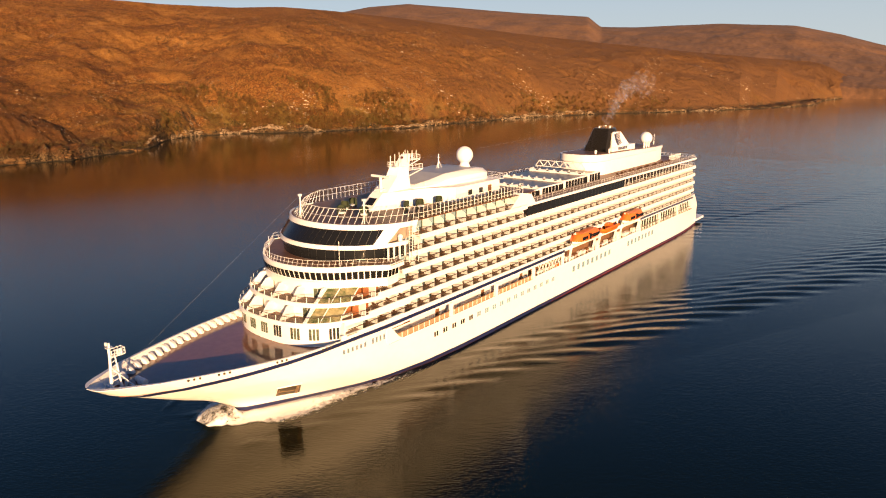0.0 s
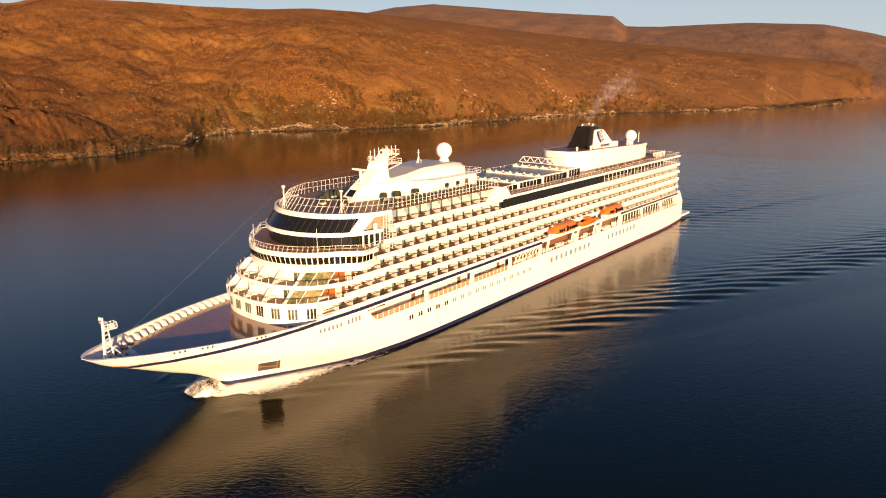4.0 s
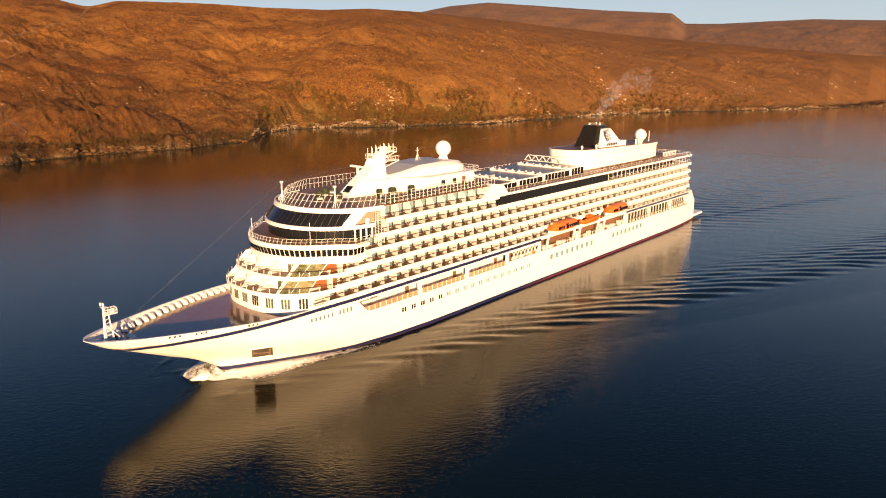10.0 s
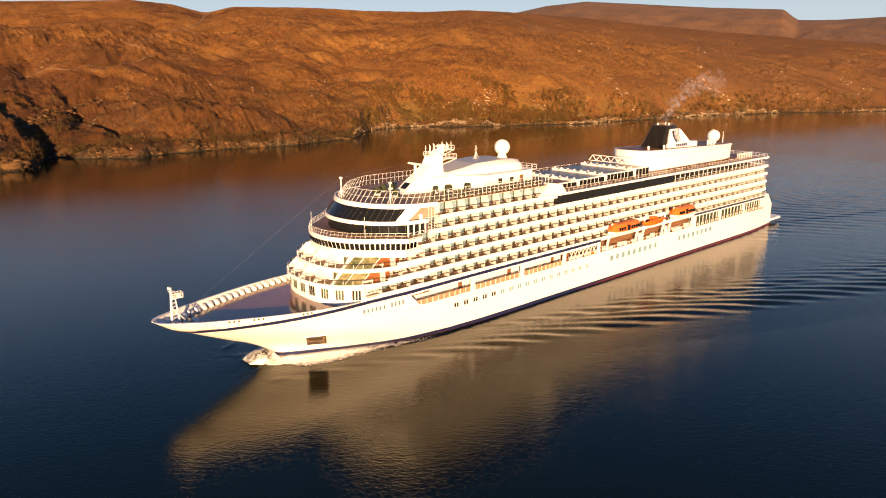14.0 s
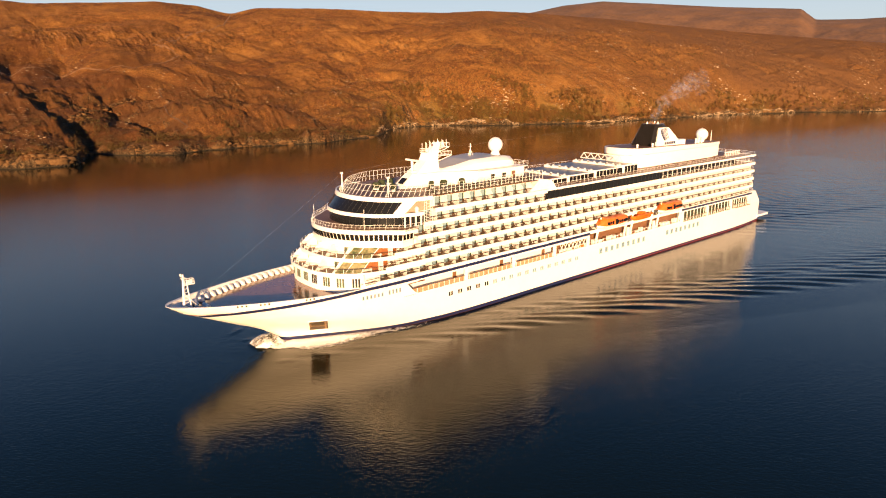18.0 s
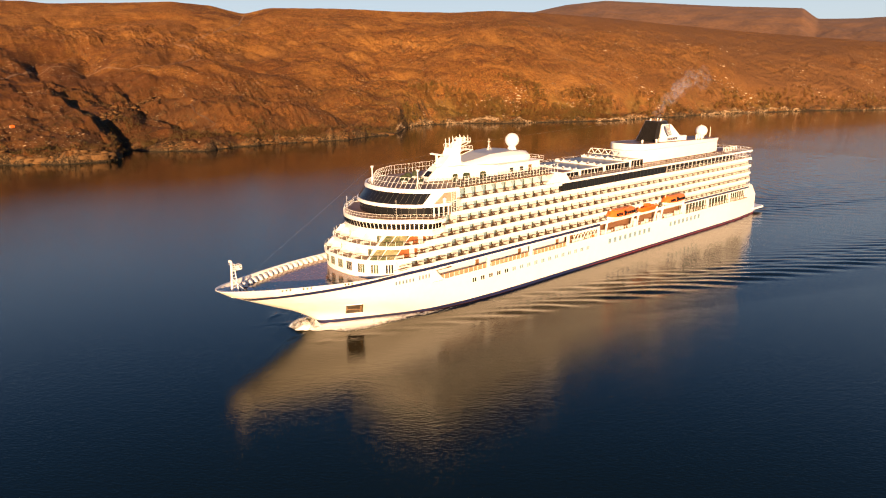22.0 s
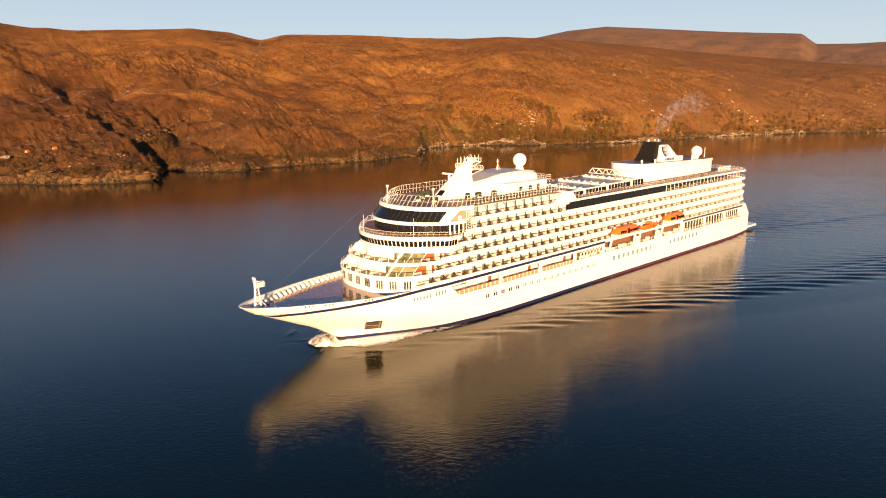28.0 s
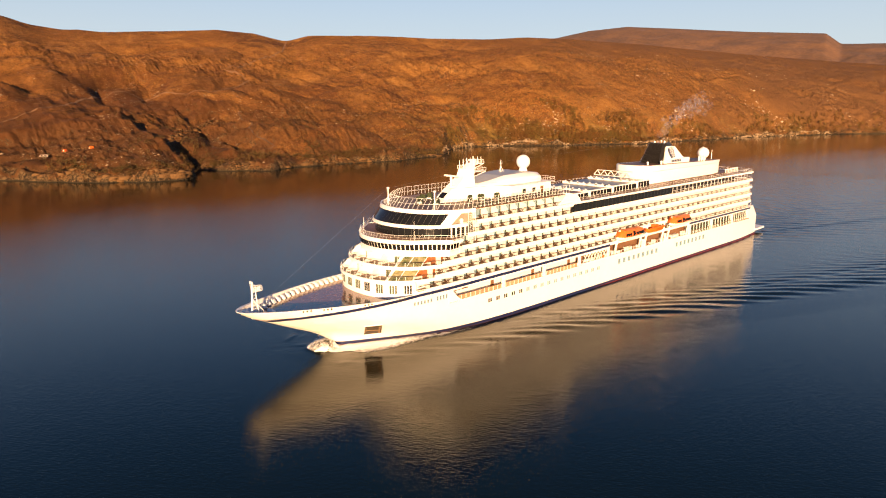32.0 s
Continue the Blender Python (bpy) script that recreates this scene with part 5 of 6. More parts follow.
# gallery walkway round the upper house and its railing
gp = [(43.6, 4.6), (38.5, 8.9), (20.8, 9.0), (20.8, -9.0), (38.5, -8.9), (43.6, -4.6)]
floor_plate("gallery", gp, 32.75, WHITE2, "white gallery deck")
railing("gallery_railing", gp, 32.75, 1.1, 1.6)
part("house_door", Form().box(25.0, 26.2, 8.35, 8.46, F[6] + 0.1, F[6] + 2.2), TEAK, upper_house, "varnished wooden door")
for x in (33.0, 29.0):
    part("house_window", Form().box(x - 0.6, x + 0.6, 8.3, 8.45, F[6] + 0.9, F[6] + 2.0), WINDOW, upper_house)
roof_top = Form().loft([[(44.0, 1.9, 33.33), (44.0, -1.9, 33.33)], [(41, 3.3, 34.05), (41, -3.3, 34.05)], [(37, 4.4, 35.06), (37, -4.4, 35.06)], [(30, 5.0, 35.36), (30, -5.0, 35.36)], [(26, 5.0, 35.27), (26, -5.0, 35.27)]])
part("roof_coating", roof_top, GREYROOF, ship, "grey blue flat roof covering")
# white fairing where the balconies step down
part("step_fairing", Form().add([(26, 12.6, F[5] + 0.2), (15.5, 12.6, F[5] + 0.2), (17.5, 12.6, 29.2), (22, 12.6, 29.9), (26, 14.42, F[5] + 0.2), (15.5, 14.42, F[5] + 0.2), (17.5, 14.42, 29.2), (22, 14.42, 29.9)],
     [(0, 1, 2, 3), (7, 6, 5, 4), (0, 4, 5, 1), (1, 5, 6, 2), (2, 6, 7, 3), (3, 7, 4, 0)]), WHITE, ship, "white sloping end of the upper balconies")

# ---- funnel dress ----
for i in range(24):
    q = (i + 0.5) / 24
    z = 32.4 + 7.1 * q
    w = 1 - 0.3 * (z - 32.3) / 7.3
    a = -44.5 - 4.3 * (z - 32.3) / 7.3
    f = Form().slab([(a + 0.3, 3.6 * w + 0.1), (a - 1.35, 4.2 * w + 0.3), (a - 5, 3.75 * w + 0.2), (a - 5, -3.75 * w - 0.2), (a - 1.35, -4.2 * w - 0.3), (a + 0.3, -3.6 * w - 0.1)], z, z + 0.1)
    part("funnel_louvre", f, BLACK, funnel)
for sd in (1, -1):
    prof = [(-47.4, 32.8), (-62.0, 32.8), (-61.4, 34.0), (-56.0, 38.0), (-55.2, 38.4), (-49.8, 38.5), (-49.2, 37.9)]
    yy = lambda z: sd * (4.15 - 0.9 * (z - 32.3) / 7.3)
    fin = Form().loft([[(x, yy(z) + o, z) for x, z in prof] for o in (0.15 * sd, -0.7 * sd)], True, True)
    part("funnel_panel", fin, WHITE, funnel, "white side panel of the funnel")
for j in range(6):                # emblem as plain curved strokes, fanned like a sail
    a0, w = -50.6 - 0.55 * j, 0.34 if j < 2 else 0.2
    pts = [(a0 - 2.2 * (q - 0.12 * j) ** 2 - 0.35 * j * q, 37.9 - 3.7 * q + 0.1 * j) for q in (0, 0.2, 0.4, 0.6, 0.8, 1.0)]
    f = Form().loft([[(x + dx, 4.15 - 0.9 * (z - 32.3) / 7.3 + 0.26 + dy, z) for dx, dy in ((w / 2, 0.03), (-w / 2, 0.03), (-w / 2, -0.1), (w / 2, -0.1))] for x, z in pts], True, True)
    part("emblem_stroke", f, NAVY, funnel, "dark grey curved emblem")
part("funnel_casing", Form().box(-65.0, -47.0, -4.62, 4.62, 32.0, 34.0), WHITE, funnel, "white casing at the funnel's foot")
for i in range(6):
    part("funnel_letter_bar", Form().box(-52.6 - i * 1.15, -51.8 - i * 1.15, 4.66, 4.72, 32.9, 33.75), NAVY, funnel)
for i in range(8):
    x, y = -49.6 - (i % 4) * 1.5, -1.2 + 2.2 * (i // 4)
    part("exhaust_pipe", Form().bar((x, y, 39.4), (x - 0.3, y, 40.2), 0.26, 10), RUST if i % 3 else STEEL, funnel)
part("funnel_deck", Form().loft([[(x * 0.998 - 0.1, y * 0.94, rim(x) + o) for x, y in fh] for o in (0.0, 0.06)], True, True), TEAK, ship)
for x, y, h in ((-75.5, 3.5, 3.6), (-86.0, 3.0, 3.8), (-83.5, 0.5, 4.8)):
    part("after_aerial", Form().bar((x, y, 32.0), (x, y, 32.0 + h), (0.16, 0.06), 6), STEEL, ship)
for x, y in ((-36.5, 4.2), (-43, 5.6), (-70, 5.8), (-72, 5.8), (-74, 5.8)):
    part("vent_cowl", Form().bar((x, y, rim(x)), (x, y, 33.6), 0.3, 8).ball((x, y, 33.7), 0.42, 10, 6), WHITE2, ship, "", True)
def deck_lounger():
    root = tagged(new("deck_lounger"), "brown sun lounger with a raised back on the upper deck", "lounger", "loungers on the upper deck")
    part("bed", Form().box(-0.9, 0.4, -0.35, 0.35, 0.28, 0.38), RATTAN, root)
    part("backrest", Form().loft([[(0.4, -0.35, 0.3), (0.4, 0.35, 0.3), (0.95, 0.35, 0.75), (0.95, -0.35, 0.75)], [(0.4, -0.35, 0.4), (0.4, 0.35, 0.4), (0.9, 0.35, 0.83), (0.9, -0.35, 0.83)]], True, True), RATTAN, root)
    for sx in (-0.8, 0.35):
        for sy in (-0.3, 0.3):
            part("leg", Form().box(sx - 0.03, sx + 0.03, sy - 0.03, sy + 0.03, 0, 0.28), RATTAN, root)
    return root


one = deck_lounger()
for i in range(22):
    m = pose(-39 - i * 2.1, 10.6 + 0.4 * math.sin(i * 2.0), F[5], 0, 0, 8 * math.sin(i))
    aboard(copy_thing(one, m) if i else one, m)
for i in range(9):
    x = -85 - i * 1.3
    part("deck_lamp", Form().bar((x, 9.5, F[5]), (x, 9.5, F[5] + 1.4), 0.14, 6).ball((x, 9.5, F[5] + 1.5), 0.28, 8, 6), WHITE2, ship)

# ---- pool roof details ----
for beam, (xa, xb, z) in zip(BEAMS, ROOF):
    for j in range(8):
        part("roof_lamp", Form().box(xa - 0.25, xa + 0.2, -8.4 + j * 2.35, -8.1 + j * 2.35, z + 0.5, z + 0.8), WHITE2, beam)
    for j in range(5):
        part("roof_bracket", Form().box(xa + 0.3, xa + 0.36, -7 + j * 3.4, -6.2 + j * 3.4, z + 0.15, z + 0.45), RAIL, beam)
    n = int((xa - xb) / 1.7)
    for j in range(n):
        xx = xa - 0.6 - j * 1.7
        part("roof_mullion", Form().box(xx, xx + 0.14, 9.46, 9.54, F[5], z + 0.1), WHITE2, ship)
    part("roof_edge_beam", Form().box(xb, xa, 9.2, 9.6, z + 0.1, z + 0.4), WHITE, ship)
    part("roof_end_pier", Form().box(xa - 0.6, xa + 0.2, 8.9, 9.65, F[5], z + 0.45), WHITE, ship)
tr = Form()
for i in range(6):
    y = -10 + i * 2.7
    tr.bar((-26, y, 29.5), (-26, y + 1.35, 31.2), 0.13, 4).bar((-26, y + 1.35, 31.2), (-26, y + 2.7, 29.5), 0.13, 4)
tr.bar((-26, -10, 29.5), (-26, 6.2, 29.5), 0.13).bar((-26, -8.65, 31.2), (-26, 4.85, 31.2), 0.13)
part("roof_truss", tr, STEEL, ship, "white zigzag truss across the pool roof")

# ---- posts of the open after deck, window mullions ----
for i in range(22):
    x = -36.5 - i * 2.75
    part("after_post", Form().box(x - 0.05, x + 0.05, 13.95, 14.07, F[4], F[5] - 0.3), WHITE2, ship)
for i in range(27):
    x = 18 - i * 2.0
    part("window_mullion", Form().box(x - 0.035, x + 0.035, 14.37, 14.42, F[4] + 0.25, F[5] - 0.35), BLACK, ship)
for a, b in ((-50.5, -66), (-67, -83), (-84, -97)):
    for i in range(7):
        x = a - (a - b) * (i + 0.5) / 7
        part("glazing_post", Form().box(x - 0.1, x + 0.1, 13.7, 13.85, 8.3, 11.7), WHITE2, ship)
    part("glazing_frame", Form().box(a - 0.1, a + 0.7, 13.6, 14.4, 8.3, 12.1), WHITE, ship)
    for i in range(13):
        place(part("promenade_stanchion", stanchion_mesh, None, ship), b + (a - b) * i / 12, 14.28, 8.3)
    part("promenade_handrail", Form().box(b, a, 14.18, 14.36, 9.38, 9.48), TEAK, ship)

# ---- davits and boat deck clutter ----
for x in (-3.6, -17.4, -20.6, -31.2, -35.0, -48.2):
    f = Form()
    pts = [(x, 13.8, 8.3), (x, 14.4, 12.0), (x, 14.6, 15.2), (x, 15.5, 16.2)]
    for a, b in zip(pts[:-1], pts[1:]):
        f.bar(a, b, 0.32, 4)
    part("davit", f, WHITE, ship, "white boat davit")
for i in range(26):
    x = 13.0 - i * 2.4
    s = 0.6 + 0.5 * random.random()
    part("deck_locker", Form().box(x - s, x + s, 12.6, 12.6 + s, 8.3, 8.3 + 0.7 + random.random() * 0.9), WHITE2 if i % 3 else TEAK, ship)
part("boat_deck_edge", Form().box(-50, 14, 14.1, 14.42, 8.25, 8.75), WHITE, ship)
f = Form()
for i in range(36):
    x = 13 - i * 1.78
    f.bar((x, 14.3, 8.7), (x, 14.3, 9.6), 0.06)
f.bar((13, 14.3, 9.6), (-50, 14.3, 9.6), 0.06)
part("boat_deck_railing", f, STEEL, ship, "white steel railing")
cr = Form()
for i in range(7):
    x = 12.5 - i * 1.6
    cr.bar((x, 13.9, 8.8), (x - 1.6, 13.9, 11.0), 0.12).bar((x, 13.9, 11.0), (x - 1.6, 13.9, 8.8), 0.1)
cr.bar((12.5, 13.9, 11.0), (1.3, 13.9, 11.0), 0.14)
part("gangway_rack", cr, STEEL, ship, "white lattice gangway stowed on deck")
part("life_ring_locker", Form().box(2.0, 3.4, 13.2, 14.0, 8.3, 9.5), ORANGE, ship, "orange locker")

# ---- stern rounding ----
for k in range(0, 6):
    z = F[k] if k < 6 else F[5]
    w = 13.9 - 0.1 * k
    back = AFT - 4.5 + 0.7 * k
    lnS = [(AFT + 0.5, w + 0.5), (back + 2.0, w - 0.4), (back, w - 3.0), (back, -w + 3.0), (back + 2.0, -w + 0.4), (AFT + 0.5, -w - 0.5)]
    part("stern_fascia", Form().slab(lnS, z - 0.75, z + 0.1), WHITE, ship, "white stern balcony edge")
    railing("stern_railing", lnS, z + 0.1, 1.0, 1.4)
    if k < 4:
        part("stern_wall", Form().slab([(AFT + 0.4, 12.3), (back + 3.2, 11.6), (back + 3.2, -11.6), (AFT + 0.4, -12.3)], z, z + PITCH - 0.75), WHITE2, ship)

# ---- water thrown up by the ship ----
V_SHIP = 3.7
K0 = 9.81 / V_SHIP ** 2


def kelvin(x, y, xs, ys, amp):
    """Diverging and transverse waves of a pressure point moving along +x."""
    d, l = np.maximum(xs - x, 0.5), 0.94 * np.abs(y - ys) + 1e-3
    ta = l / d
    inside = np.clip((0.385 - ta) / 0.03, 0, 1) * np.clip((xs - x) / 8, 0, 1)
    root = np.sqrt(np.clip(1 - 8 * np.minimum(ta, 0.3535) ** 2, 0, 1))
    out = np.zeros_like(x)
    for sg, a in ((1, 1.0), (-1, 0.22)):
        t = (1 + sg * root) / (4 * np.minimum(ta, 0.3535))
        k = K0 * (1 + t * t)
        fade = np.clip((5.5 - k) / 4.0, 0, 1) if sg > 0 else np.clip(ta * 4, 0, 1)
        out += a * fade * np.cos(K0 * np.sqrt(1 + t * t) * (d - l * t) + 0.8 + 2.6 * fractal(x, y, 30, 3, 0.55, 83))
    near = np.exp(-((ta - 0.34) / 0.07) ** 2) + 0.28
    return amp * inside * near * out * (30 / (d + 30)) ** 0.33


def lift(x):
    """How far the disturbed water stands over the calm sea."""
    return 0.12 + 0.2 * np.clip((75 - x) / 60, 0, 1)


def wake_height(x, y):
    h = np.zeros_like(x)
    for sd in (1, -1):
        port = y * sd > 0
        h += np.where(port, kelvin(x, y * sd, 104.0, 7.5, 0.26) * (0.8 + 0.9 * fractal(x, y, 18, 2, 0.5, 87)) + 0.5 * kelvin(x, y * sd, 60.0, 13.0, 0.2) + 1.0 * kelvin(x, y * sd, -100.0, 8.0, 0.11), 0)
    h = np.clip(h, -0.26, 0.6)
    ay = np.abs(y)
    mound = 1.6 * np.exp(-((x - 92.0) / 2.7) ** 4 - (ay / 2.5) ** 4) * np.clip((x - 88.9) / 1.3, 0, 1)
    hb = np.interp(x, (40, 62, 68, 73, 78, 82, 86, 88.5, 89.5), (14.4, 12.2, 10.4, 8.1, 5.9, 4.4, 2.9, 1.6, 0.2))
    curl = 0.16 * np.exp(-((ay - hb - 1.4 - 0.05 * (88 - x)) / 1.5) ** 2) * np.clip((x - 50) / 25, 0, 1) * np.clip((96 - x) / 5, 0, 1)
    chop = np.clip((-60 - x) / 60, 0, 1) * np.exp(np.minimum(0, x + 100) / 140) * np.clip(1.2 - ay / (20 + 0.3 * np.maximum(0, -60 - x)), 0, 1)
    h += 0.34 * chop * fractal(x, y, 7.0, 2, 0.5, 73) + 0.12 * chop * np.sin(0.9 * x + 0.55 * ay)
    return h + mound + curl * (0.7 + 0.35 * fractal(x, y, 3.0, 3, 0.5, 71))


def build_wake():
    xs = np.concatenate([-430 + np.cumsum(np.linspace(2.6, 0.75, 170)), ])
    xs = np.concatenate([xs, np.arange(xs[-1] + 0.7, 108, 0.7)])
    ys = np.concatenate([-np.linspace(150, 12, 70), np.arange(-11.5, 118, 0.7), np.linspace(119, 190, 30)])
    X, Y = np.meshgrid(xs, ys, indexing="ij")
    edge = np.clip((X + 420) / 60, 0, 1) * np.clip((106 - X) / 12, 0, 1) * np.clip((Y + 145) / 40, 0, 1) * np.clip((185 - Y) / 50, 0, 1)
    # the disturbed water stays inside the wedge of the wake
    wedge = np.clip(((108 - X) * 0.45 + 20 - np.abs(Y)) / 30, 0, 1)
    e = edge * wedge * wedge * (3 - 2 * wedge)
    Z = -0.06 + e * (0.08 + lift(X) + np.maximum(wake_height(X, Y), -lift(X)))
    return grid_mesh("wake", X, Y, Z, WATER)


wake = tagged(new("wake", build_wake()), "fan of low waves trailing from the ship's bow", "wake", kind="stuff")


def foam_material():
    m = bpy.data.materials.new("white sea foam")
    m.use_nodes = True
    nt = m.node_tree
    n, link = nt.nodes, nt.links.new
    b = n["Principled BSDF"]
    b.inputs["Base Color"].default_value, b.inputs["Roughness"].default_value = (0.78, 0.78, 0.77, 1), 0.7
    co, no, r = n.new("ShaderNodeTexCoord"), n.new("ShaderNodeTexNoise"), n.new("ShaderNodeMapRange")
    no.inputs["Scale"].default_value, no.inputs["Detail"].default_value, no.inputs["Roughness"].default_value = 0.9, 9, 0.72
    at = n.new("ShaderNodeAttribute")
    at.attribute_name = "cover"
    ad = n.new("ShaderNodeMath")
    ad.operation = "ADD"
    link(co.outputs["Object"], no.inputs["Vector"]), link(no.outputs["Fac"], ad.inputs[0]), link(at.outputs["Fac"], ad.inputs[1])
    r.inputs["From Min"].default_value, r.inputs["From Max"].default_value = 0.62, 0.98
    link(ad.outputs[0], r.inputs["Value"])
    t, mx = n.new("ShaderNodeBsdfTransparent"), n.new("ShaderNodeMixShader")
    link(r.outputs["Result"], mx.inputs[0]), link(t.outputs[0], mx.inputs[1]), link(b.outputs[0], mx.inputs[2])
    link(mx.outputs[0], n["Material Output"].inputs["Surface"])
    bp = n.new("ShaderNodeBump")
    bp.inputs["Distance"].default_value = 0.1
    link(no.outputs["Fac"], bp.inputs["Height"]), link(bp.outputs["Normal"], b.inputs["Normal"])
    return m


FOAM = foam_material()


def build_foam():
    U, W = np.meshgrid(np.linspace(0, 1, 240), np.linspace(-1, 1, 110), indexing="ij")
    side, W = np.sign(W), np.abs(W)
    X = 95.5 - 60 * U
    hb = np.interp(X, (20, 40, 62, 68, 73, 78, 82, 86, 88.5, 89.5, 97), (14.4, 14.3, 12.2, 10.4, 8.1, 5.9, 4.4, 2.9, 1.6, 0.2, 0.0))
    width = np.interp(U, (0, 0.02, 0.06, 0.14, 0.25, 0.4, 1), (2.2, 3.6, 5.6, 8.4, 7.6, 4.5, 0.8))
    Y = side * (hb - 0.3 + width * W)
    Z = 0.02 + lift(X) + np.maximum(wake_height(X, Y), -lift(X)) + 0.04 + 0.05 * np.clip(fractal(X, Y, 1.6, 3, 0.5, 77), -0.1, 1) * (1 - U)
    me = grid_mesh("bow_foam", X, Y, Z, FOAM)
    ring = np.exp(-((W - 0.75) / 0.2) ** 2)        # foam round the foot of the glassy dome, then a sheet along the side
    sheet = np.interp(X, (36, 55, 66, 76, 84, 89, 91), (0.0, 0.06, 0.22, 0.44, 0.66, 0.56, 0.12)) * np.clip((1 - W) * 2.2, 0, 1)
    cov = sheet + np.clip((X - 88) / 3, 0, 1) * (0.1 + 0.42 * ring) * np.clip((1 - W) * 5, 0, 1)
    at = me.attributes.new("cover", "FLOAT", "POINT")
    at.data.foreach_set("value", cov.astype(np.float32).ravel())
    return me


foam = tagged(new("bow_foam", build_foam()), "white foam curling along the ship's bow", "foam", kind="stuff")


def smoke_material():
    m = bpy.data.materials.new("thin grey smoke")
    m.use_nodes = True
    nt = m.node_tree
    n, link = nt.nodes, nt.links.new
    b = n["Principled BSDF"]
    b.inputs["Base Color"].default_value, b.inputs["Roughness"].default_value = (0.40, 0.44, 0.60, 1), 1.0
    co, no, r = n.new("ShaderNodeTexCoord"), n.new("ShaderNodeTexNoise"), n.new("ShaderNodeMapRange")
    no.inputs["Scale"].default_value, no.inputs["Detail"].default_value = 0.75, 6
    link(co.outputs["Object"], no.inputs["Vector"])
    r.inputs["From Min"].default_value, r.inputs["From Max"].default_value, r.inputs["To Max"].default_value = 0.44, 0.72, 0.115
    link(no.outputs["Fac"], r.inputs["Value"])
    t, mx = n.new("ShaderNodeBsdfTransparent"), n.new("ShaderNodeMixShader")
    link(r.outputs["Result"], mx.inputs[0]), link(t.outputs[0], mx.inputs[1]), link(b.outputs[0], mx.inputs[2])
    link(mx.outputs[0], n["Material Output"].inputs["Surface"])
    return m


SMOKE = smoke_material()
smoke = tagged(new("funnel_smoke"), "thin blue grey smoke drifting from the funnel", "smoke")
puffs = []
rs = np.random.RandomState(12)
for i in range(13):                # two thin streams that join and spread as they drift aft
    q = (i / 12) ** 1.35
    x = -50.0 - 3.0 * (i % 2) * (1 - q) - 15 * q - 16 * q ** 3
    z = 40.3 + 15.5 * q ** 0.9 - 2.5 * q ** 3
    r = 0.6 + 2.6 * q
    f = Form().ball((0, 0, 0), r, 22, 14, 1.1)
    f.v = [tuple(Vector(p) * (1 + 0.55 * noise.fractal(Vector(p) * (1.0 / r) + Vector((i * 3.1, 0, 0)), 1.0, 2.0, 4))) for p in f.v]
    o = part("puff", f, SMOKE, smoke, "", True)
    o.location = (x + rs.uniform(-0.4, 0.4) * r, rs.uniform(-0.4, 0.4) * r, z + rs.uniform(-0.3, 0.3) * r)
    puffs.append((o, Vector(o.location), q))

# ---- plants, stones and the track on the hillside ----
def ground_at(x, y):
    dx, dy = x - EYE0[0], y - EYE0[1]
    return land_height(np.degrees(np.arctan2(dy, dx)), np.hypot(dx, dy))[2]


def joined(name, protos, xs, ys, scales, seed, mat, label, category, sink=0.3, along=False):
    """Many small copies of a few shapes, turned and scaled, as one mesh."""
    rng = np.random.RandomState(seed)
    zs = ground_at(xs, ys)
    vs, fs, o = [], [], 0
    for x, y, z, s in zip(xs, ys, zs, scales):
        pv, pf = protos[rng.randint(len(protos))]
        a = rng.rand() * 6.283
        if along:                   # bedded rock lies along the shore
            a = math.atan2(y - EYE0[1], x - EYE0[0]) + math.pi / 2 + 0.1 * math.sin(a * 7)
        c, d = math.cos(a) * s, math.sin(a) * s
        k = s * (0.8 + 0.4 * rng.rand())
        q = np.stack([x + pv[:, 0] * c - pv[:, 1] * d, y + pv[:, 0] * d + pv[:, 1] * c, z - sink * s + pv[:, 2] * k], 1)
        vs.append(q)
        fs.append(pf + o)
        o += len(pv)
    me = bpy.data.meshes.new(name)
    V, Fc = np.concatenate(vs), np.concatenate(fs)
    me.vertices.add(len(V))
    me.vertices.foreach_set("co", V.astype(np.float32).ravel())
    me.loops.add(Fc.size)
    me.loops.foreach_set("vertex_index", Fc.astype(np.int32).ravel())
    me.polygons.add(len(Fc))
    me.polygons.foreach_set("loop_start", (np.arange(len(Fc)) * 3).astype(np.int32))
    me.update(calc_edges=True)
    me.materials.append(mat)
    return tagged(new(name, me), label, category, kind="stuff")


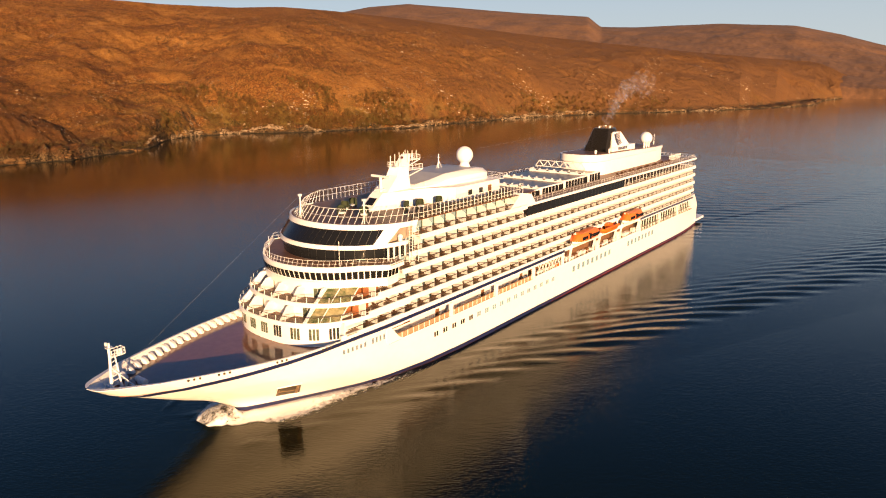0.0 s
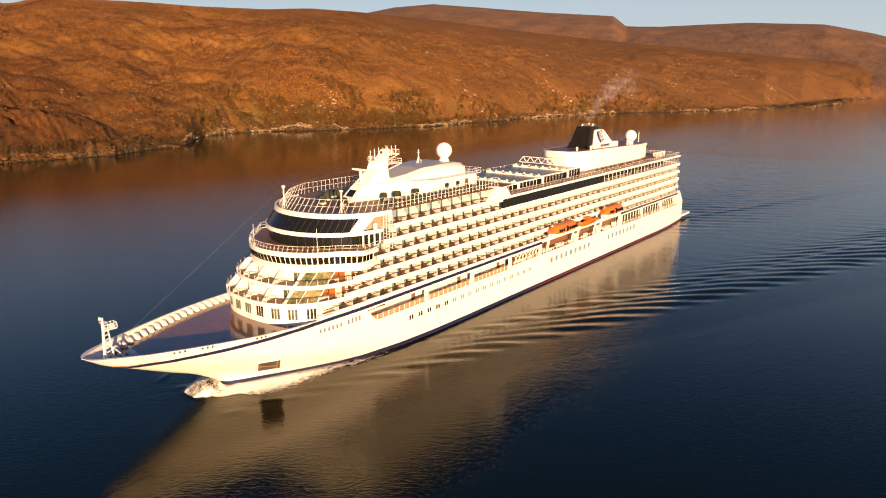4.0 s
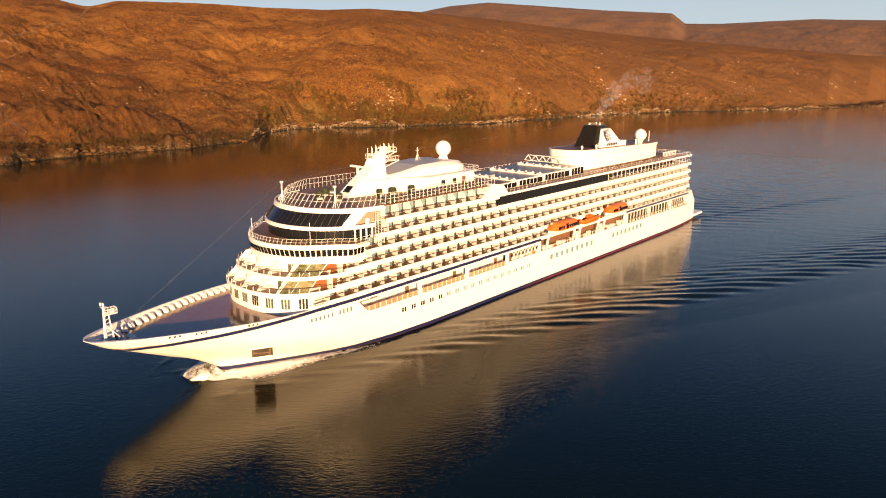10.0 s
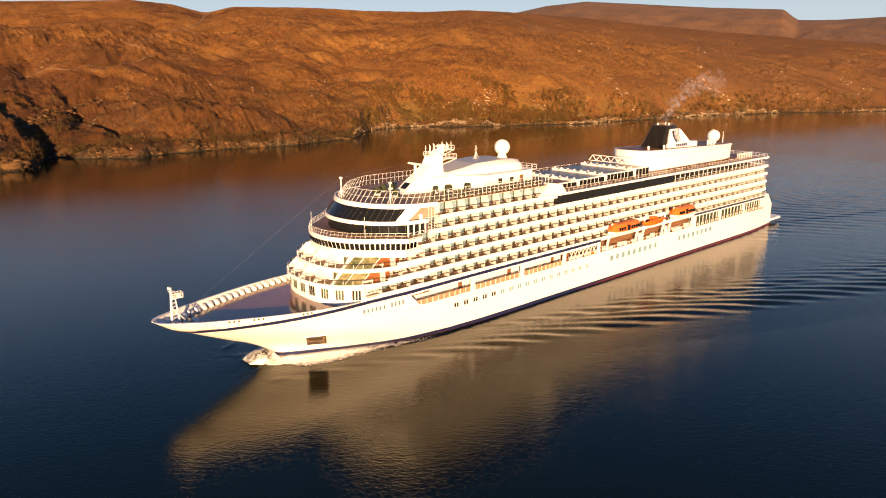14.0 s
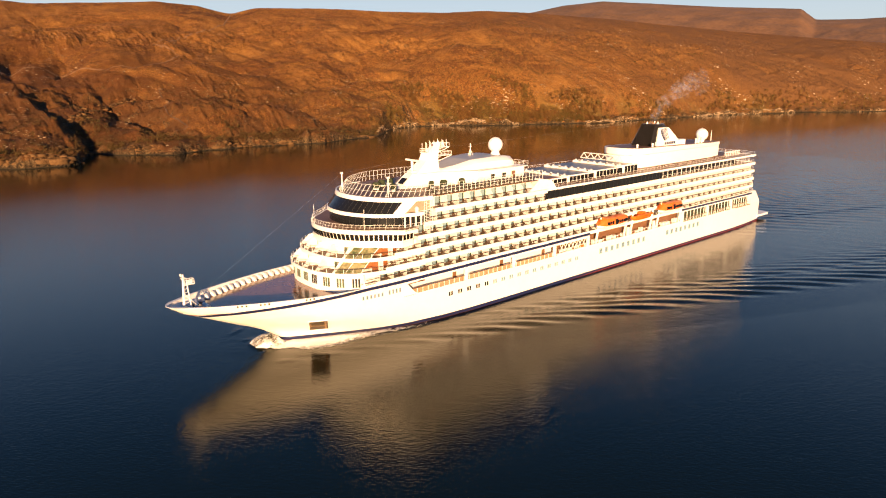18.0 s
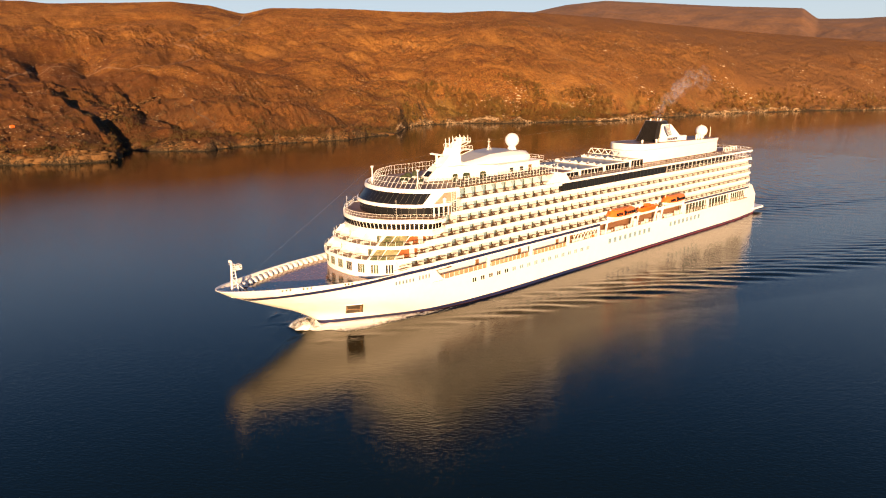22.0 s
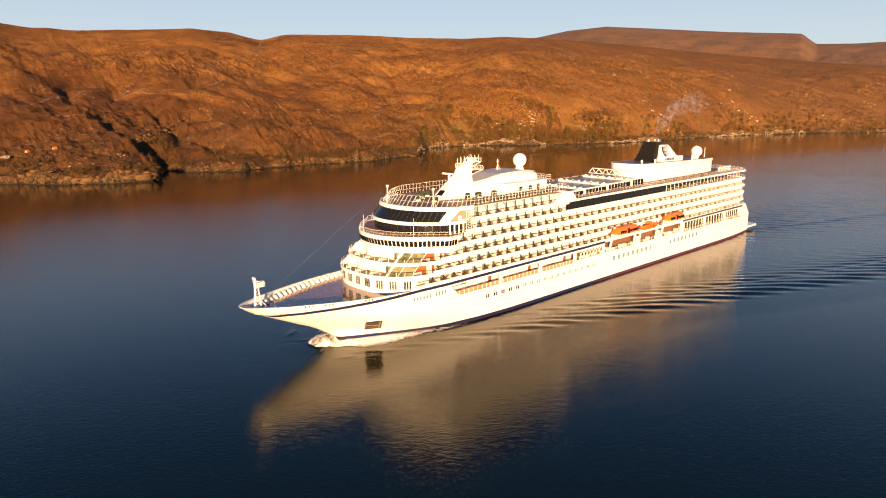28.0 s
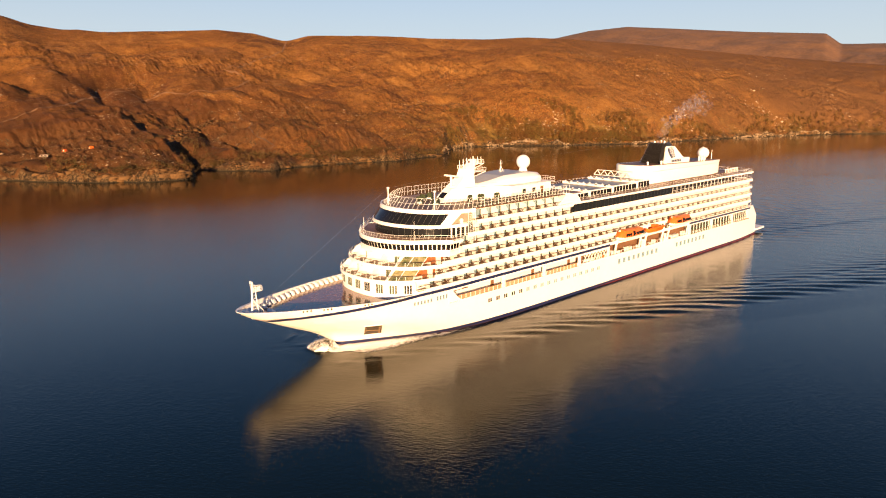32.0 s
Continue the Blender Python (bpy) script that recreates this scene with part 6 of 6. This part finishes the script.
def island_material(name, cols, rough=0.9):
    m = bpy.data.materials.new(name)
    m.use_nodes = True
    n, link = m.node_tree.nodes, m.node_tree.links.new
    b = n["Principled BSDF"]
    b.inputs["Roughness"].default_value = rough
    b.inputs["Specular IOR Level"].default_value = 0.15
    g, r, no, mx = n.new("ShaderNodeNewGeometry"), n.new("ShaderNodeValToRGB"), n.new("ShaderNodeTexNoise"), n.new("ShaderNodeMath")
    no.inputs["Scale"].default_value = 0.05
    mx.operation = "MULTIPLY_ADD"
    mx.inputs[1].default_value = 0.55
    link(g.outputs["Position"], no.inputs["Vector"]), link(g.outputs["Random Per Island"], mx.inputs[0]), link(no.outputs["Fac"], mx.inputs[2])
    while len(r.color_ramp.elements) < len(cols):
        r.color_ramp.elements.new(0.5)
    for i, c in enumerate(cols):
        r.color_ramp.elements[i].position = 0.25 + 0.6 * i / (len(cols) - 1)
        r.color_ramp.elements[i].color = (*c, 1)
    fine, ad = n.new("ShaderNodeTexNoise"), n.new("ShaderNodeMath")      # cracks and lichen
    fine.inputs["Scale"].default_value, fine.inputs["Detail"].default_value, fine.inputs["Roughness"].default_value = 0.8, 6, 0.75
    ad.operation = "MULTIPLY_ADD"
    ad.inputs[1].default_value = 0.9
    of = n.new("ShaderNodeMath")
    of.operation = "SUBTRACT"
    of.inputs[1].default_value = 0.45
    link(g.outputs["Position"], fine.inputs["Vector"]), link(fine.outputs["Fac"], ad.inputs[0])
    link(mx.outputs[0], of.inputs[0]), link(of.outputs[0], ad.inputs[2])
    link(ad.outputs[0], r.inputs["Fac"]), link(r.outputs["Color"], b.inputs["Base Color"])
    return m


LEAF = island_material("autumn birch leaves", ((0.03848, 0.04176, 0.01344), (0.07695, 0.06961, 0.01904), (0.1625, 0.09944, 0.02688), (0.1283, 0.05966, 0.01904)))
LEAF2 = island_material("olive shore leaves", ((0.02993, 0.02784, 0.0112), (0.05557, 0.04773, 0.01568), (0.09405, 0.06961, 0.0224), (0.0855, 0.04475, 0.0168)))
SCRUB = island_material("dark heather scrub", ((0.02993, 0.01989, 0.01008), (0.05557, 0.03182, 0.01232), (0.09405, 0.04773, 0.01568)))
STONE = island_material("pale lichened rock", ((0.03, 0.022, 0.014), (0.08, 0.058, 0.035), (0.16, 0.118, 0.072), (0.28, 0.205, 0.13)))


def tree_shape(seed, leaves, bush=False):
    """Tapered trunk, limbs and a loose crown of small leaf clumps, in units of its height."""
    rng = np.random.RandomState(seed)
    v, f = [], []

    def limb(p, q, r0, r1):
        o = len(v)
        d = np.subtract(q, p)
        a = np.cross(d, (0.3, 0.9, 0.1))
        a /= np.linalg.norm(a)
        c = np.cross(d, a)
        c /= np.linalg.norm(c)
        for base, r in ((p, r0), (q, r1)):
            for t in (0, 2.1, 4.2):
                v.append(tuple(np.add(base, (a * math.cos(t) + c * math.sin(t)) * r)))
        for i in range(3):
            j = (i + 1) % 3
            f.extend([(o + i, o + j, o + 3 + j), (o + i, o + 3 + j, o + 3 + i)])

    tips = []
    if not bush:
        top = (rng.uniform(-0.06, 0.06), rng.uniform(-0.06, 0.06), 0.85)
        limb((0, 0, 0), top, 0.03, 0.008)
        for i in range(7):
            h = rng.uniform(0.25, 0.75)
            a = rng.uniform(0, 6.28)
            tip = (math.cos(a) * 0.2 * (1.1 - h), math.sin(a) * 0.2 * (1.1 - h), h + 0.16)
            limb((top[0] * h, top[1] * h, h), tip, 0.012, 0.004)
            tips.append(tip)
        tips.append(top)
    else:
        tips = [(rng.uniform(-0.45, 0.45), rng.uniform(-0.45, 0.45), rng.uniform(0.1, 0.6)) for _ in range(6)]
        for tip in tips:
            limb((0, 0, 0), tip, 0.03, 0.01)
    for i in range(leaves):
        t = tips[rng.randint(len(tips))]
        c = np.add(t, rng.normal(0, 0.09 if not bush else 0.14, 3))
        c[2] = max(0.06, c[2])
        s = rng.uniform(0.025, 0.06) * (1.6 if bush else 1)
        o = len(v)
        for _ in range(4):
            v.append(tuple(c + rng.normal(0, s, 3)))
        f.extend([(o, o + 1, o + 2), (o, o + 2, o + 3), (o, o + 3, o + 1)])
    return np.array(v), np.array(f)


def rock_shape(seed):
    rng = np.random.RandomState(seed)
    b = bmesh.new()
    bmesh.ops.create_icosphere(b, subdivisions=1, radius=0.5)
    cut = [(Vector((rng.normal(), rng.normal(), abs(rng.normal()) + 0.2)).normalized(), rng.uniform(0.22, 0.38)) for _ in range(4)]
    for q in b.verts:
        for d, lim in cut:          # flat broken faces
            if q.co.dot(d) > lim:
                q.co -= d * (q.co.dot(d) - lim)
        q.co = Vector((q.co.x * rng.uniform(0.9, 2.0), q.co.y * rng.uniform(0.6, 1.2), q.co.z * rng.uniform(0.4, 0.9)))
    out = np.array([q.co[:] for q in b.verts]), np.array([[q.index for q in p.verts] for p in b.faces])
    b.free()
    return out


def scatter(seed, n, b0, b1, near, far, patch=None, cut=0.0):
    """Random places on the slope between two bearings and two distances from the shore, thinned by a patchy noise."""
    rng = np.random.RandomState(seed)
    b = rng.uniform(b0, b1, n * 4)
    s = smooth_table(b, BEARING, SHORE, 0.35)
    r = s + near + (far - near) * rng.rand(n * 4) ** 1.3
    x, y = EYE0[0] + r * np.cos(np.radians(b)), EYE0[1] + r * np.sin(np.radians(b))
    ok = ground_at(x, y) > (1.0 if near > 0 else 0.2)
    if patch:
        ok &= fractal(x, y, patch, 3, 0.5, seed) > cut
    return x[ok][:n], y[ok][:n]


TREES = [tree_shape(i, 46) for i in range(6)]
BUSHES = [tree_shape(40 + i, 20, True) for i in range(5)]
def block_shape(seed):
    """A blocky, cracked piece of sea cliff."""
    rng = np.random.RandomState(seed)
    v = [(sx * 1.05 * rng.uniform(0.75, 1.25), sy * 0.6 * rng.uniform(0.75, 1.2), 0.5 * h * rng.uniform(0.85, 1.15)) for h in (-0.4, 0.5, 0.95) for sx, sy in ((1, 1), (-1, 1), (-1, -1), (1, -1))]
    v = [(x * (0.85 if i > 7 else 1), y * (0.8 if i > 7 else 1), z) for i, (x, y, z) in enumerate(v)]
    f = []
    for k in (0, 4):
        for i in range(4):
            j = (i + 1) % 4
            f += [(k + i, k + j, k + 4 + j), (k + i, k + 4 + j, k + 4 + i)]
    f += [(8, 9, 10), (8, 10, 11)]
    return np.array(v), np.array(f)


BLOCKS = [block_shape(70 + i) for i in range(8)]
PALE = island_material("sunlit pale rock", ((0.05, 0.037, 0.024), (0.13, 0.10, 0.066), (0.26, 0.20, 0.135), (0.38, 0.30, 0.21)))
CLIFF = island_material("tan cracked cliff rock", ((0.012, 0.007, 0.003), (0.028, 0.0155, 0.0065), (0.062, 0.034, 0.014), (0.115, 0.064, 0.026)))
ROCKS = [rock_shape(i) for i in range(8)]
R = np.random.RandomState(5)
x, y = scatter(101, 1000, -139, -120.5, 5, 80, 30, -0.06)
joined("birch_wood", TREES, x, y, R.uniform(4, 9.5, len(x)), 1, LEAF, "olive and brown birch trees along the shore", "trees", 0.02)
x, y = scatter(102, 520, -160, -137, 10, 70, 60, 0.03)
joined("shore_wood", TREES, x, y, R.uniform(3.5, 8, len(x)), 2, LEAF, "scattered brown trees above the far shore", "trees", 0.02)
x, y = scatter(103, 900, -120.5, -84, 5, 60, 30, 0.02)
joined("shore_thicket", TREES, x, y, R.uniform(2, 4.5, len(x)), 3, LEAF2, "low brown trees near the rocky shore", "trees", 0.02)
x, y = scatter(104, 5000, -155, -82, 8, 560, 60, 0.06)
joined("heather_scrub", BUSHES, x, y, R.uniform(0.7, 2.0, len(x)), 4, SCRUB, "dark heather and scrub in patches on the moor", "shrubs", 0.05)
x, y = scatter(107, 900, -140, -83, 2, 26, 22, -0.02)
joined("shore_bushes", BUSHES, x, y, R.uniform(2.0, 4.5, len(x)), 7, LEAF2, "dark olive bushes above the rocky shore", "shrubs", 0.05)
x, y = scatter(108, 120, -123, -83, -1.5, 3.0, 20, 0.08)
joined("cliff_blocks", BLOCKS, x, y, R.uniform(0.9, 2.6, len(x)), 8, CLIFF, "tan cracked blocks of low sea cliff", "rocks", 0.3, True)
x, y = scatter(105, 2600, -174, -119, -0.8, 5.0, 40, -0.16)
joined("shore_rocks", ROCKS + BLOCKS, x, y, 0.35 + R.gamma(1.5, 0.32, len(x)), 5, STONE, "pale broken rocks along the waterline", "rocks", 0.1)
x, y = scatter(112, 330, -119, -80, -1.0, 5.0, 22, 0.08)
joined("dark_shore_rocks", BLOCKS, x, y, 0.35 + R.gamma(1.5, 0.3, len(x)), 13, CLIFF, "tan and dark rocks along the waterline", "rocks", 0.2, True)
x, y = scatter(106, 5200, -160, -82, 10, 520, 40, 0.24)
joined("outcrop_rocks", ROCKS, x, y, 0.4 + R.gamma(1.4, 0.5, len(x)), 6, STONE, "pale rock outcrops scattered on the moor", "rocks", 0.12)
x, y = scatter(110, 2000, -174, -126, 15, 430, 52, 0.23)
joined("hill_outcrops", ROCKS, x, y, 1.0 + R.gamma(1.5, 0.9, len(x)), 11, PALE, "pale broken outcrops in bands on the hillside", "rocks", 0.2)
x, y = scatter(111, 2000, -174, -126, 10, 330, 55, 0.14)
joined("hill_scrub", BUSHES, x, y, R.uniform(1.3, 3.6, len(x)), 12, LEAF2, "olive and brown scrub in the folds of the hillside", "shrubs", 0.05)
x, y = scatter(113, 1500, -123, -85, 10, 230, 48, 0.1)
joined("moor_bushes", BUSHES, x, y, R.uniform(0.9, 2.8, len(x)), 14, LEAF2, "dark bushes in the hollows of the moor", "shrubs", 0.05)
u = R.rand(150)
joined("crag_rocks", BLOCKS, 125 - 74 * u + R.normal(0, 3.5, 150), -492 - 110 * u + R.normal(0, 3.5, 150), R.uniform(0.8, 2.6, 150), 9, CLIFF, "broken rocks along a low crag on the moor", "rocks", 0.2)
x, y = scatter(109, 42, -94.2, -83, -1.5, 3.0, 14, 0.02)
joined("headland_cliff", BLOCKS, x, y, 1.0 + R.gamma(2.0, 0.8, len(x)), 10, CLIFF, "sunlit tan blocks of the headland's low sea cliff", "rocks", 0.25, True)


def build_track(name, pts, half, label, mat):
    """A gravel track draped on the ground along a line of plan points."""
    f = Form()
    rings = []
    for (xa, ya), (xb, yb) in zip(pts[:-1], pts[1:]):
        n = max(2, int(math.hypot(xb - xa, yb - ya) / 3))
        nx, ny = -(yb - ya), xb - xa
        k = half / math.hypot(nx, ny)
        for i in range(n):
            px, py = xa + (xb - xa) * i / n, ya + (yb - ya) * i / n
            px, py = px + 0.8 * math.sin(py * 0.05), py + 0.8 * math.sin(px * 0.07)
            row = []
            for o in (-1, -0.5, 0, 0.5, 1):
                qx, qy = px + nx * k * o, py + ny * k * o
                row.append((qx, qy, float(ground_at(np.array([qx]), np.array([qy]))[0]) + 0.55 - 0.25 * abs(o)))
            rings.append(row)
    f.loft(rings)
    return tagged(new(name, f.mesh(name, mat)), label, "track", kind="structure")


GRAVEL = material("pale gravel", (0.20, 0.105, 0.046), 0.95, vary=0.4, scale=0.6)
PEATY = material("trodden peat", (0.10, 0.052, 0.026), 0.95, vary=0.5, scale=0.6)
ROAD = [(330, -560), (240, -600), (197, -632), (171, -674), (148, -707), (128, -723), (106, -727), (76, -712), (52, -680), (30, -676), (5, -700), (-21, -722), (-41, -744), (-36, -760), (-30, -778), (-25, -799), (-53, -821), (-110, -878), (-165, -935), (-187, -974), (-205, -1010)]
build_track("gravel_track", ROAD, 1.2, "pale gravel track winding over the moor to a saddle", GRAVEL)
build_track("shore_path", [(21, -609), (22, -594), (31, -540), (40, -528), (42, -508), (38, -490), (34, -473), (51, -470), (76, -439)], 0.6, "narrow peaty path down to a small beach", PEATY)


def tent(x, y, turn):
    """A small orange ridge tent on the grass."""
    z = float(ground_at(np.array([x]), np.array([y]))[0])
    root = tagged(new("tent"), "small orange tent pitched on the moor above the shore", "tent", "tents")
    root.matrix_basis = pose(x, y, z - 0.1, 0, 0, turn)
    part("canvas", Form().loft([[(-1.6, -1.4, 0), (-1.5, 0, 1.9), (-1.6, 1.4, 0)], [(0, -1.6, 0), (0, 0, 2.1), (0, 1.6, 0)], [(1.6, -1.4, 0), (1.5, 0, 1.9), (1.6, 1.4, 0)]], False, True), ORANGE, root)
    part("door_flap", Form().box(1.55, 1.62, -0.4, 0.4, 0.1, 1.3), WHITE2, root, "pale door flap")


def camper_van(x, y, turn):
    """A cream camper van parked on the moor."""
    z = float(ground_at(np.array([x]), np.array([y]))[0])
    root = tagged(new("camper_van"), "cream camper van parked on the moor above the shore", "van")
    root.matrix_basis = pose(x, y, z, 0, 0, turn)
    side = [(-3.0, 0.45), (-3.0, 2.3), (-2.8, 2.55), (1.5, 2.55), (2.0, 2.2), (2.5, 1.45), (3.1, 1.2), (3.2, 0.45)]
    part("body", Form().loft([[(px, py, pz) for px, pz in side] for py in (-1.05, 1.05)], True, True), TAN, root)
    for sd in (-1, 1):
        part("side_window", Form().box(-2.2, -0.4, sd * 1.03, sd * 1.07, 1.5, 2.1), DARKGLASS, root, "dark side window")
        part("cab_window", Form().box(0.9, 1.9, sd * 1.03, sd * 1.07, 1.45, 2.05), DARKGLASS, root, "dark cab window")
        part("side_band", Form().box(-3.0, 0.6, sd * 1.03, sd * 1.06, 0.8, 1.1), HEDGE, root, "olive band")
        for wx in (-1.9, 2.1):
            wheel = part("wheel", Form().bar((wx, sd * 0.85, 0.36), (wx, sd * 1.08, 0.36), 0.38, 14), BLACK, root, "black tyre")
            part("hub_cap", Form().bar((wx, sd * 1.08, 0.36), (wx, sd * 1.1, 0.36), 0.2, 10), STEEL, wheel, "grey hub cap")


camper_van(223, -480, 8)
tent(207, -484, 40)
tent(190, -466, 10)


# ---- movement ----
def motions():
    steps = [i * 2.0 for i in range(17)]
    course = [(t, pose(3.7056 * t, -0.1768 * t, 0, 0, 0, math.degrees(0.0044023 * t))) for t in steps]
    for thing in (ship, wake, foam, smoke):
        walk(thing, course)
    for thing, m in LOOSE:      # furniture and boats ride with the ship
        walk(thing, [(t, c @ m) for t, c in course])
    for o, at, q in puffs:      # each puff drifts and turns a little as it thins
        walk(o, [(t, pose(at.x - 0.2 - 1.6 * q * math.sin(t * 0.45 + q * 9), at.y + 0.5 * q * math.sin(t * 0.3 + q * 5), at.z + 0.6 * q * math.cos(t * 0.45 + q * 9), 0, 0, 6 * t)) for t in steps])


motions()
